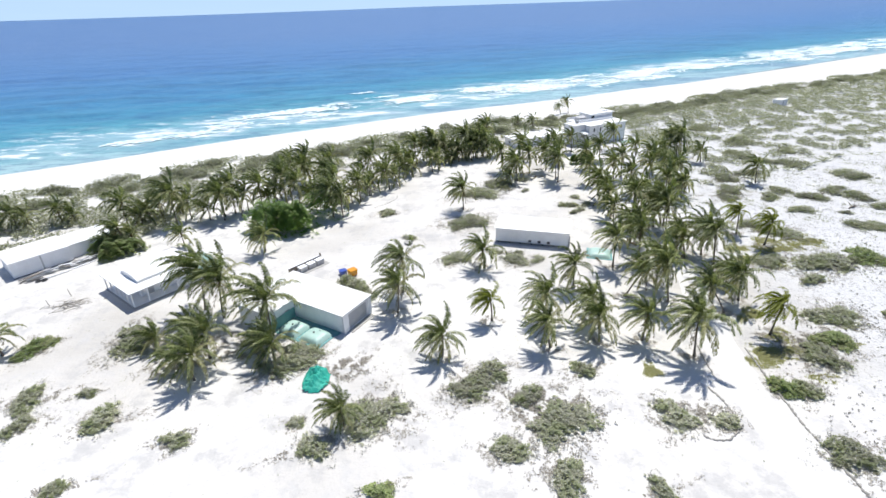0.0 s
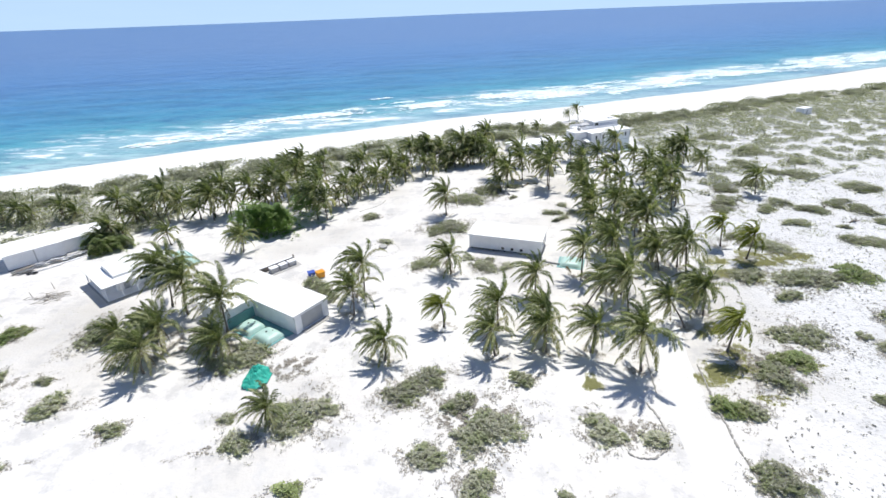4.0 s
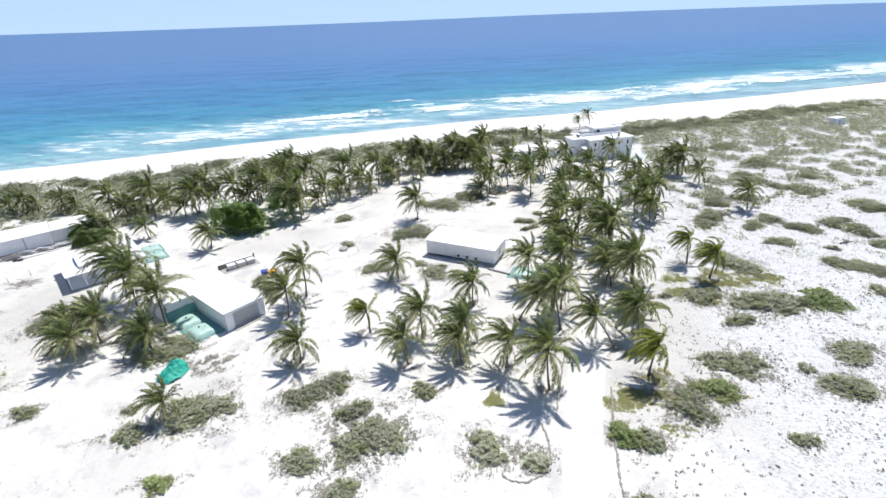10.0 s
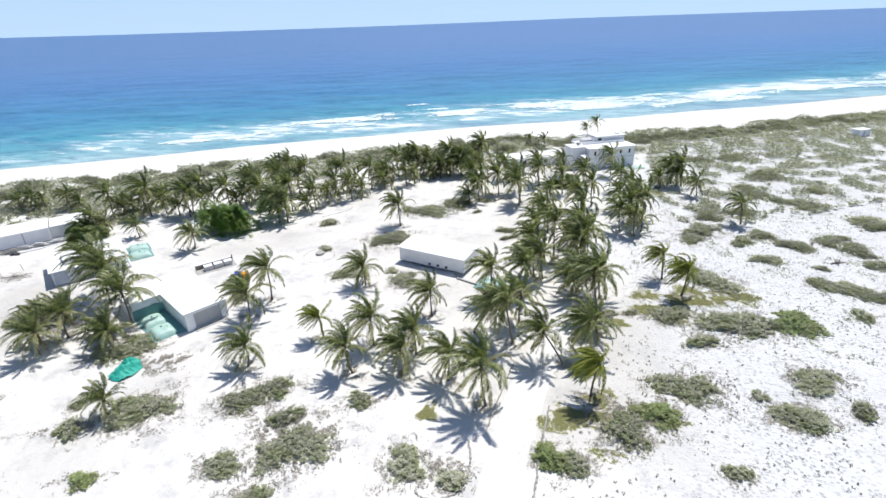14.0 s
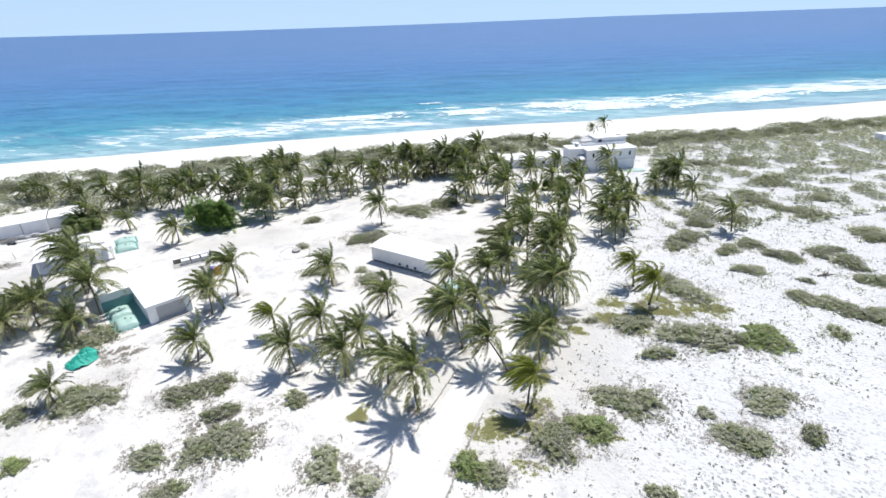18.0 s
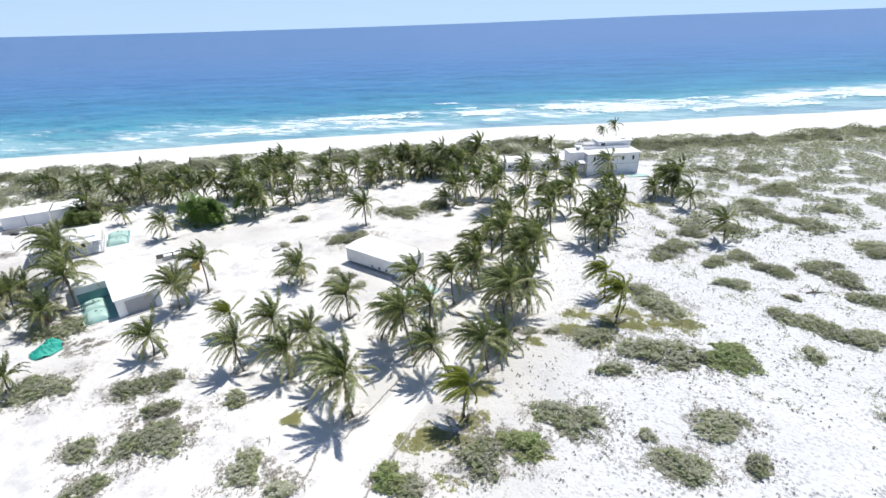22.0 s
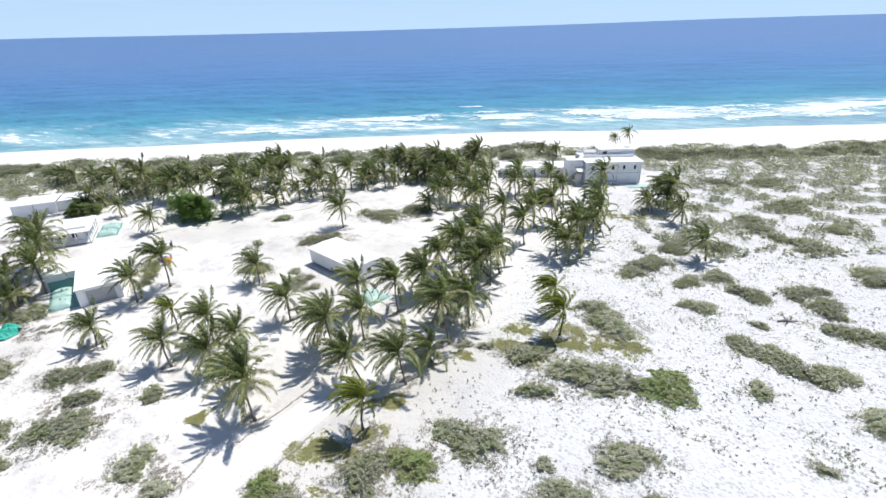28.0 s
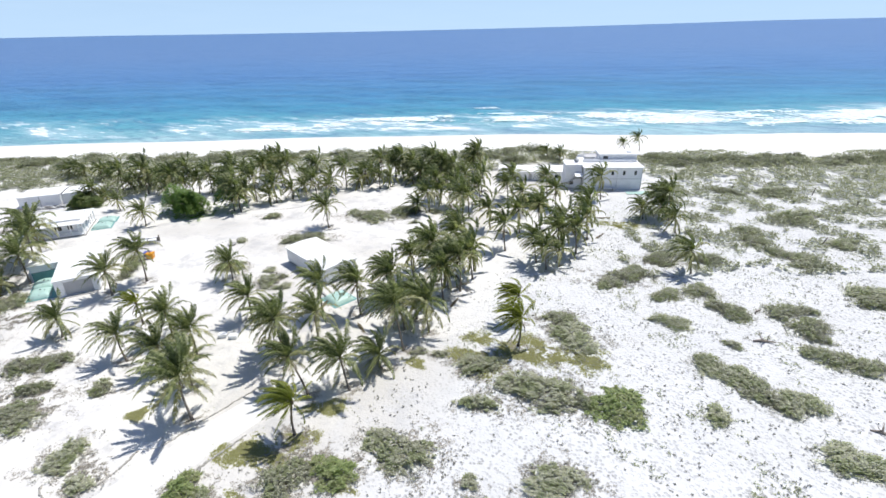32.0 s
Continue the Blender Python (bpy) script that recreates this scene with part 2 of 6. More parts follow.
def sea_material():
    n = Nodes("sea_water", "world")
    a = radians(SHORE)
    vec = n.t.nodes.new("ShaderNodeVectorMath")
    vec.operation = "DOT_PRODUCT"
    vec.inputs[1].default_value = (-math.sin(a), math.cos(a), 0)
    n.link(n.co, vec.inputs[0])
    v = n.math("ADD", vec.outputs["Value"], n.math("MULTIPLY", n.math("SUBTRACT", n.noise(0.012, 4, 0.6), 0.5), 60.0))
    depth = n.math("DIVIDE", n.math("SUBTRACT", v, 215.0), 900.0)
    depth = n.math("POWER", n.math("MAXIMUM", depth, 0.0), 0.5)
    col = n.ramp(depth, SEA_STOPS)
    reef = n.span(n.noise(0.03, 5, 0.6, stretch=(0.35, 1.0, 1.0), turn=-a), 0.48, 0.62)
    near = n.span(vec.outputs["Value"], 250.0, 330.0)
    far = n.span(vec.outputs["Value"], 420.0, 700.0, 1.0, 0.0)
    col = n.mix(n.math("MULTIPLY", n.math("MULTIPLY", reef, n.math("MULTIPLY", near, far)), 0.32), col, (0.012, 0.085, 0.145))
    wave = n.noise(0.09, 6, 0.62, stretch=(0.35, 1.0, 1.0), turn=-a)
    chop = n.noise(0.55, 5, 0.65, stretch=(0.5, 1.0, 1.0), turn=-a)
    col = n.mix(n.span(wave, 0.42, 0.72, 0, 0.22), col, (0.006, 0.040, 0.12), "MIX")
    col = n.mix(n.span(n.noise(0.30, 7, 0.75, stretch=(0.35, 1.0, 1.0), turn=-a), 0.45, 0.64, 0, 0.5), col, (0.010, 0.070, 0.20))
    # broad wind streaks far out
    col = n.mix(n.span(n.noise(0.022, 7, 0.72, stretch=(0.28, 1.0, 1.0), turn=-a), 0.46, 0.66, 0, 0.38), col, (0.020, 0.095, 0.27))
    # milky, foam-streaked water over the bar
    bar = n.math("MULTIPLY", n.span(vec.outputs["Value"], 219.0, 232.0), n.span(vec.outputs["Value"], 252.0, 292.0, 1.0, 0.0))
    milk = n.noise(0.022, 4, 0.6, stretch=(0.5, 1.6, 1.0), turn=-a)
    col = n.mix(n.math("MULTIPLY", bar, n.span(milk, 0.38, 0.58, 0.0, 0.55)), col, (0.40, 0.58, 0.62))
    lace = n.noise(0.16, 8, 0.72, stretch=(0.35, 1.3, 1.0), turn=-a)
    swash = n.math("MULTIPLY", n.span(vec.outputs["Value"], 226.0, 218.0), 0.10)
    streak = n.span(n.math("ADD", n.math("ADD", lace, swash), n.math("MULTIPLY", n.math("SUBTRACT", milk, 0.5), 0.55)), 0.545, 0.60)
    col = n.mix(n.math("MULTIPLY", bar, streak), col, (0.82, 0.86, 0.88))
    caps = n.math("MULTIPLY", n.span(n.noise(0.30, 6, 0.7, stretch=(0.3, 1.0, 1.0), turn=-a), 0.74, 0.80), n.span(v, 230.0, 300.0))
    col = n.mix(caps, col, (0.75, 0.8, 0.82))
    n.bump(n.math("ADD", n.math("MULTIPLY", wave, 1.6), n.math("MULTIPLY", chop, 0.9)), 0.6, 1.0)
    return n.done(col, 0.32, spec=0.16)


def foam_material():
    n = Nodes("surf_foam", "world")
    col = n.ramp(n.noise(0.6, 5, 0.65), [(0.36, (0.40, 0.62, 0.69)), (0.60, (0.80, 0.86, 0.89))])
    n.bump(n.noise(1.2, 4), 0.4, 0.2)
    return n.done(col, 0.85)


def trunk_material():
    n = Nodes("palm_bark")
    w = n.t.nodes.new("ShaderNodeTexWave")
    w.bands_direction = "Z"
    w.inputs["Scale"].default_value, w.inputs["Distortion"].default_value, w.inputs["Detail"].default_value = 3.2, 1.5, 2.0
    n.link(n.co, w.inputs["Vector"])
    col = n.ramp(w.outputs["Fac"], [(0.2, (0.13, 0.105, 0.08)), (0.7, (0.25, 0.22, 0.185))])
    col = n.mix(n.span(n.noise(2.5, 4), 0.5, 0.75, 0, 0.6), col, (0.30, 0.28, 0.25))
    n.bump(w.outputs["Fac"], 0.5, 0.03)
    return n.done(col, 0.9)


SAND, ROAD, SEA, FOAM, BARK = sand_material(), road_material(), sea_material(), foam_material(), trunk_material()
FROND = leafy("palm_frond_green", (0.042, 0.060, 0.022), (0.158, 0.190, 0.076), (0.480, 0.485, 0.280), 0.36)
FROND_OLD = leafy("palm_frond_old_olive", (0.130, 0.130, 0.060), (0.340, 0.332, 0.180), (0.580, 0.550, 0.380), 0.45)
FROND_YELLOW = leafy("palm_frond_yellow_green", (0.11, 0.14, 0.02), (0.22, 0.25, 0.04), (0.36, 0.36, 0.08))
FROND_DEAD = leafy("palm_frond_dry", (0.10, 0.075, 0.045), (0.17, 0.135, 0.085), (0.25, 0.205, 0.14), 0.8)
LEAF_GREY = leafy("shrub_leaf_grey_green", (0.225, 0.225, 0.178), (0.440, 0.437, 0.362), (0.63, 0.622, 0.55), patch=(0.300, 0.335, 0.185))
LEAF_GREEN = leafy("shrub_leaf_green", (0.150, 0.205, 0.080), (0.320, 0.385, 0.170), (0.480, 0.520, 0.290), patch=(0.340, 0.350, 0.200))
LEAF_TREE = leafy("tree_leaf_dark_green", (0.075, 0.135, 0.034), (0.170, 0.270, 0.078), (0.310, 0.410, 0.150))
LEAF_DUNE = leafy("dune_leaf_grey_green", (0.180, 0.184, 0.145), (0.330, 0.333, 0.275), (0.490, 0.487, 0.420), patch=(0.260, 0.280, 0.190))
GRASS = leafy("olive_grass", (0.26, 0.27, 0.11), (0.36, 0.355, 0.16), (0.45, 0.435, 0.225), 0.8)
SCRUB_DRY = leafy("dry_scrub_grey", (0.180, 0.175, 0.155), (0.310, 0.302, 0.275), (0.450, 0.438, 0.405), 0.9, 0.2)
LITTER = leafy("dry_litter", (0.23, 0.205, 0.175), (0.36, 0.33, 0.29), (0.50, 0.47, 0.43), 0.9, 0.15)
TWIG = plain("dry_twig", (0.20, 0.17, 0.14), 0.9)
WOOD = plain("weathered_wood", (0.30, 0.26, 0.22), 0.85, 0.2, 3.0)
WHITE = plain("white_wall_paint", (0.88, 0.885, 0.895), 0.65, 0.07, 0.6, bump=0.004)
ROOF = plain("white_roof_coating", (0.84, 0.84, 0.83), 0.6, 0.05, 0.5, bump=0.006)
GREY = plain("grey_painted_panel", (0.52, 0.52, 0.53), 0.6, 0.08, 0.8)
DARK = plain("dark_interior", (0.03, 0.032, 0.036), 0.5, 0.2)
SLAB = plain("concrete_slab", (0.42, 0.41, 0.39), 0.85, 0.15, 0.8, bump=0.004)
TANK = plain("pale_green_tank_fabric", (0.42, 0.60, 0.54), 0.45, 0.10, 0.8, bump=0.01)
# a darker TANK teal: shade over the teal sheets put into their colour
SHADED_TEAL = plain("shaded_teal_sheet", (0.16, 0.36, 0.36), 0.5, 0.15, 0.9, bump=0.01)
TARP = plain("turquoise_tarpaulin", (0.03, 0.44, 0.33), 0.62, 0.18, 1.2, bump=0.02)
BLUE = plain("blue_plastic", (0.05, 0.10, 0.42), 0.4)
ORANGE = plain("orange_plastic", (0.75, 0.32, 0.01), 0.4)
STEEL = plain("galvanised_steel", (0.45, 0.46, 0.47), 0.4, 0.12, 2.0, 0.8)
STONE = plain("coral_stone", (0.43, 0.41, 0.37), 0.9, 0.2, 2.0, bump=0.02)
glass = Nodes("window_glass")
GLASS = glass.done((0.02, 0.03, 0.035), 0.08, spec=0.6)

# ---- building helpers ----
def mesh_from(name, verts, faces, material, smooth=False):
    me = bpy.data.meshes.new(name)
    me.from_pydata([tuple(v) for v in verts], [], [tuple(f) for f in faces])
    me.materials.append(material)
    if smooth:
        me.polygons.foreach_set("use_smooth", [True] * len(me.polygons))
    me.update()
    return me


def quads_mesh(name, verts, material, smooth=False):
    """A mesh of loose quads from an array of n x 4 x 3 corners."""
    n = len(verts)
    me = bpy.data.meshes.new(name)
    me.vertices.add(n * 4)
    me.vertices.foreach_set("co", np.ascontiguousarray(verts, dtype=np.float32).ravel())
    me.loops.add(n * 4)
    me.loops.foreach_set("vertex_index", np.arange(n * 4, dtype=np.int32))
    me.polygons.add(n)
    me.polygons.foreach_set("loop_start", np.arange(0, n * 4, 4, dtype=np.int32))
    me.materials.append(material)
    me.update(calc_edges=True)
    return me


def part(name, bm, material, parent=None, label=""):
    """Links a bmesh as one mesh object under a thing or a part."""
    me = bpy.data.meshes.new(name)
    bm.to_mesh(me)
    bm.free()
    me.materials.append(material)
    ob = new(name, me)
    ob.parent = parent
    if label:
        tagged(ob, label)
    return ob


def add_box(bm, lo, hi, bevel=0.0, turn=None):
    """A box between two corners, with bevelled edges."""
    lo, hi = Vector(lo), Vector(hi)
    made = bmesh.ops.create_cube(bm, size=1.0, matrix=Matrix.Translation((lo + hi) / 2) @ Matrix.Diagonal((*(hi - lo), 1)))
    verts = made["verts"]
    if bevel:
        edges = list({e for v in verts for e in v.link_edges})
        made = bmesh.ops.bevel(bm, geom=edges, offset=bevel, segments=1, affect="EDGES")
        verts = made["verts"]
    if turn is not None:
        bmesh.ops.transform(bm, matrix=turn, verts=list({v for v in verts}))
    return bm


def box(lo, hi, bevel=0.0):
    return add_box(bmesh.new(), lo, hi, bevel)


def wall_with_openings(length, height, thick, openings, z0=0.0):
    """A wall along x from 0 to length, its outer face at y = 0, cut through at openings (x0, x1, z0, z1)."""
    bm = bmesh.new()
    xs = sorted({0.0, length, *[v for o in openings for v in o[:2]]})
    zs = sorted({z0, height, *[v for o in openings for v in o[2:]]})
    grid = {}

    def solid(i, k):
        if not (0 <= i < len(xs) - 1 and 0 <= k < len(zs) - 1):
            return False
        cx, cz = (xs[i] + xs[i + 1]) / 2, (zs[k] + zs[k + 1]) / 2
        return not any(o[0] < cx < o[1] and o[2] < cz < o[3] for o in openings)

    def vert(i, k, y):
        if (i, k, y) not in grid:
            grid[(i, k, y)] = bm.verts.new((xs[i], y, zs[k]))
        return grid[(i, k, y)]

    for i in range(len(xs) - 1):
        for k in range(len(zs) - 1):
            if not solid(i, k):
                continue
            bm.faces.new([vert(i, k, 0.0), vert(i + 1, k, 0.0), vert(i + 1, k + 1, 0.0), vert(i, k + 1, 0.0)])
            bm.faces.new([vert(i, k + 1, thick), vert(i + 1, k + 1, thick), vert(i + 1, k, thick), vert(i, k, thick)])
            for di, dk, a, b in ((-1, 0, (i, k), (i, k + 1)), (1, 0, (i + 1, k + 1), (i + 1, k)), (0, -1, (i + 1, k), (i, k)), (0, 1, (i, k + 1), (i + 1, k + 1))):
                if not solid(i + di, k + dk):
                    bm.faces.new([vert(*a, 0.0), vert(*b, 0.0), vert(*b, thick), vert(*a, thick)])
    bmesh.ops.recalc_face_normals(bm, faces=bm.faces)
    return bm


def tube(points, radii, sides=6):
    """A tapering tube along points, closed at both ends."""
    bm = bmesh.new()
    rings = []
    for i, (p, r) in enumerate(zip(points, radii)):
        p = Vector(p)
        d = (Vector(points[min(i + 1, len(points) - 1)]) - Vector(points[max(i - 1, 0)])).normalized()
        q = d.to_track_quat("Z", "Y")
        rings.append([bm.verts.new(p + q @ Vector((r * math.cos(2 * math.pi * k / sides), r * math.sin(2 * math.pi * k / sides), 0))) for k in range(sides)])
    for a, b in zip(rings, rings[1:]):
        for k in range(sides):
            bm.faces.new([a[k], a[(k + 1) % sides], b[(k + 1) % sides], b[k]]).smooth = True
    bm.faces.new(list(reversed(rings[0])))
    bm.faces.new(rings[-1])
    return bm


def thing(name, x, y, turn, label, category, group="", z=0.0):
    ob = new(name)
    ob.empty_display_size = 0.3
    ob.matrix_basis = pose(x, y, z, 0, 0, turn)
    return tagged(ob, label, category, group)


def place(ob, x=0, y=0, z=0, rx=0, ry=0, rz=0):
    ob.matrix_basis = pose(x, y, z, rx, ry, rz)
    return ob

# ---- ground and sea ----
CA, SA = math.cos(radians(SHORE)), math.sin(radians(SHORE))


def shore_uv(x, y):
    return x * CA + y * SA, -x * SA + y * CA


def shore_xy(u, v):
    return u * CA - v * SA, u * SA + v * CA


def smooth(x, a, b):
    t = np.clip((x - a) / (b - a), 0, 1)
    return t * t * (3 - 2 * t)


def waves(x, y, *terms):
    """A sum of plane waves (wavelength, direction, height, phase) as a cheap rolling relief."""
    z = 0 * x
    for length, direction, height, phase in terms:
        k = 2 * np.pi / length
        z = z + height * np.sin(k * (x * np.cos(direction) + y * np.sin(direction)) + phase + 1.3 * np.sin(0.37 * k * (x * np.sin(direction) - y * np.cos(direction))))
    return z


def scrub_edge(u):
    """How far seaward the scrub grows, along the shore."""
    return 172 - 20 * smooth(u, 80, 220) - 14 * smooth(u, 220, 420)


def shoreline(u):
    return 217 + 5 * np.sin(u / 95.0 + 1.0) - 6 * smooth(u, 150, 420) + 1.5 * np.sin(u / 17.0)


def ground_height(x, y):
    u, v = shore_uv(x, y)
    roll = waves(x, y, (31, 0.4, 0.10, 0.3), (19, 1.9, 0.07, 1.1), (11, 2.8, 0.05, 2.0), (7.3, 1.1, 0.035, 0.4), (4.7, 0.2, 0.02, 1.7))
    edge = scrub_edge(u)
    ridge = (1.1 + 0.35 * np.sin(u / 13.0) + 0.25 * np.sin(u / 6.1 + 1)) * smooth(v, edge - 42, edge - 8) * (1 - smooth(v, edge - 4, edge + 16))
    beach = -1.9 * smooth(v, edge + 8, shoreline(u) + 14) - 14.0 * smooth(v, shoreline(u) + 6, shoreline(u) + 220)
    keep = 1 - smooth(v, edge, edge + 25)
    return roll * (0.15 + 0.85 * keep) * (0.35 + 0.65 * smooth(x, 20, 70)) + ridge + beach


def axis(stops):
    """Grid lines: (from, to, step) stretches joined."""
    out = []
    for a, b, step in stops:
        out += list(np.arange(a, b, step))
    return np.array(out + [stops[-1][1]])


def sheet(name, us, vs, height, material):
    uu, vv = np.meshgrid(us, vs)
    x, y = shore_xy(uu, vv)
    z = height(x, y)
    nu, nv = len(us), len(vs)
    idx = np.arange(nu * nv).reshape(nv, nu)
    quads = np.stack([idx[:-1, :-1], idx[:-1, 1:], idx[1:, 1:], idx[1:, :-1]], -1).reshape(-1, 4)
    me = bpy.data.meshes.new(name)
    me.vertices.add(nu * nv)
    me.vertices.foreach_set("co", np.stack([x, y, z], -1).astype(np.float32).ravel())
    me.loops.add(quads.size)
    me.loops.foreach_set("vertex_index", quads.astype(np.int32).ravel())
    me.polygons.add(len(quads))
    me.polygons.foreach_set("loop_start", np.arange(0, quads.size, 4, dtype=np.int32))
    me.polygons.foreach_set("use_smooth", np.ones(len(quads), dtype=bool))
    me.materials.append(material)
    me.update(calc_edges=True)
    return new(name, me)


ground = sheet("ground", axis([(-4700, -400, 215), (-400, -120, 8), (-120, 260, 1.5), (260, 500, 6), (500, 4800, 215)]),
               axis([(-2500, -60, 122), (-60, 0, 4), (0, 190, 1.5), (190, 250, 4), (250, 450, 20)]), ground_height, SAND)
tagged(ground, "bright white coral sand with footprints and low dunes", "ground", kind="structure")


def sea_height(x, y):
    u, v = shore_uv(x, y)
    swell = waves(x, y, (46, radians(SHORE + 96), 0.22, 0.2), (27, radians(SHORE + 84), 0.14, 1.4), (15, radians(SHORE + 110), 0.07, 2.1))
    far = np.clip((np.hypot(x, y) - 700) / 4200, 0, 1.2)
    return SEA_LEVEL + swell * (1 - smooth(v, 500, 900)) * smooth(v, 212, 260) + 36.0 * far ** 2


sea = sheet("water", axis([(-4800, -400, 200), (-400, 600, 5), (600, 4800, 200)]),
            axis([(196, 330, 2.5), (330, 700, 7), (700, 1200, 50), (1200, 4900, 185)]), sea_height, SEA)
tagged(sea, "deep blue sea turning turquoise towards the beach", "sea", kind="structure")


def foam_sheet(u0, u1, v0, v1, seed, cover, step=1.0, lift=0.25):
    """Broken white water: cells of a fine grid kept where a noise is high, humped like a spilling crest."""
    us, vs = np.arange(u0, u1, step * 1.3), np.arange(v0, v1, step * 0.8)
    verts, faces, index = [], [], {}
    mid, half = (v0 + v1) / 2, (v1 - v0) / 2

    def vert(i, k):
        if (i, k) not in index:
            u, v = us[i], vs[k]
            x, y = shore_xy(u, v)
            across = (v - mid) / half
            hump = lift * max(0.0, 1 - across * across)
            j = noise.noise((u * 0.5, v * 0.5, seed + 9)) * 0.5
            index[(i, k)] = len(verts)
            verts.append((x + j, y - j, float(sea_height(np.float64(x), np.float64(y))) + 0.10 + hump * (0.6 + 0.6 * noise.noise((u * 0.2, v * 0.3, seed)))))
        return index[(i, k)]

    for i in range(len(us) - 1):
        for k in range(len(vs) - 1):
            u, v = us[i], vs[k]
            ends = min((u - u0), (u1 - u)) / (0.18 * (u1 - u0))
            across = 1 - abs((v - mid) / half)
            n = 1.5 * noise.fractal((u * 0.035, v * 0.10, seed * 3.7), 0.9, 2.1, 6)
            lace = noise.noise((u * 0.45, v * 0.6, seed + 4)) * 0.7 + noise.noise((u * 1.1, v * 1.5, seed + 7)) * 0.55
            if n + lace + 1.1 * min(1, ends) * min(1.0, across * 1.6) > 1.25 - cover:
                faces.append((vert(i, k), vert(i + 1, k), vert(i + 1, k + 1), vert(i, k + 1)))
    ob = new("breaking_wave", mesh_from("breaking_wave", verts, faces, FOAM, True))
    return tagged(ob, "broken white surf foam on turquoise water", "wave", "breakers along the beach", kind="stuff")


for args in SURF:
    foam_sheet(*args)

# ---- plants ----
WIND = Vector((-0.95, -0.3, 0.0))


def frond_mesh(name, azimuth, rise, material, length=4.6, droop=0.75, wind=0.34, stations=44, ragged=0.12, seed=0, wide=1.0, joined=False):
    """One pinnate frond from the origin: a tapering midrib that arches over, with narrow hanging leaflets on both sides."""
    rnd = random.Random(seed)
    n = 11
    d = Vector((math.cos(azimuth) * math.cos(rise), math.sin(azimuth) * math.cos(rise), math.sin(rise)))
    p, pts, dirs = Vector((0, 0, 0)), [Vector((0, 0, 0))], [d.copy()]
    step = length / n
    for i in range(n):
        s = (i + 1) / n
        d = (d + Vector((0, 0, -droop * step * (0.25 + 0.75 * s) * 0.62)) + WIND * wind * step * (0.30 + 0.45 * s)).normalized()
        p = p + d * step
        pts.append(p.copy())
        dirs.append(d.copy())
    verts, faces = [], []

    def at(s):
        f = min(s * n, n - 1e-4)
        i = int(f)
        return pts[i].lerp(pts[i + 1], f - i), dirs[i].lerp(dirs[i + 1], f - i).normalized()

    # midrib: a flat three-sided taper
    for i, (q, e) in enumerate(zip(pts, dirs)):
        side = e.cross(Vector((0, 0, 1)))
        side = side.normalized() if side.length > 0.05 else Vector((1, 0, 0))
        up = side.cross(e)
        r = 0.065 * (1 - 0.85 * i / n)
        verts += [q - side * r, q + side * r, q - up * r]
        if i:
            a, b = 3 * (i - 1), 3 * i
            faces += [(a, a + 1, b + 1, b), (a + 1, a + 2, b + 2, b + 1), (a + 2, a, b, b + 2)]
    for k in range(stations):
        s = 0.10 + 0.90 * (k + 0.5) / stations
        q, e = at(s)
        side = e.cross(Vector((0, 0, 1)))
        side = side.normalized() if side.length > 0.05 else Vector((1, 0, 0))
        up = side.cross(e)
        reach = (0.22 + 0.54 * math.sin(math.pi * min(1.0, 0.16 + 0.80 * s)) ** 0.8) * (1.0 if s < 0.9 else 0.75)
        for sgn in (-1, 1):
            if rnd.random() < ragged:
                continue
            ln = reach * rnd.uniform(0.8, 1.12)
            out = (side * sgn * 0.66 + e * (0.55 + 0.4 * s) + up * rnd.uniform(-0.25, 0.25) + WIND * 0.5 * wind).normalized()
            tip_dir = (out + Vector((0, 0, -rnd.uniform(0.9, 1.8))) + WIND * 0.6 * wind).normalized()
            m = q + out * ln * 0.5
            t = m + tip_dir * ln * 0.55
            w = e * rnd.uniform(0.042, 0.062) * wide
            b = len(verts)
            if joined:
                i = 3 * min(int(s * n), n - 1) + (0 if sgn < 0 else 1)
                verts += [m + w, m - w, t]
                faces += [(i, i + 3, b, b + 1), (b + 1, b, b + 2)]
            else:
                verts += [q - w * 0.7, q + w * 0.7, m + w, m - w, t]
                faces += [(b, b + 1, b + 2, b + 3), (b + 3, b + 2, b + 4)]
    return mesh_from(name, verts, faces, material)


AZ = 12
FROND_BANK = {}
# crown tiers from the spear leaves to the hanging skirt: rise, droop, length, wind
TIERS = ((73, 0.62, 3.9, 0.44), (63, 0.82, 4.9, 0.40), (41, 1.02, 4.9, 0.34), (12, 1.02, 4.7, 0.26), (-32, 0.55, 4.2, 0.20))
for tone, mat, old in (("green", FROND, FROND_OLD), ("yellow", FROND_YELLOW, FROND_YELLOW)):
    for a in range(AZ):
        for tier, (rise, droop, length, wind) in enumerate(TIERS):
            leaf = old if tier == 4 or (tier == 3 and a % 3) or (tier == 2 and a % 4 == 1) else mat
            wind *= 2.2 if tone == "yellow" else 1.0
            FROND_BANK[tone, a, tier] = frond_mesh("frond", 2 * math.pi * a / AZ, radians(rise), leaf, length, droop, wind, seed=a * 7 + tier, ragged=0.04 + 0.05 * tier)
            if tone == "green":
                FROND_BANK["distant", a, tier] = frond_mesh("frond", 2 * math.pi * a / AZ, radians(rise), leaf, length, droop, wind, stations=26, seed=a * 5 + tier, ragged=0.05, wide=1.9)
for a in range(AZ):
    FROND_BANK["dead", a, 4] = frond_mesh("dry_frond", 2 * math.pi * a / AZ, radians(-55), FROND_DEAD, 3.4, 0.5, 0.3, 20, 0.4, a)

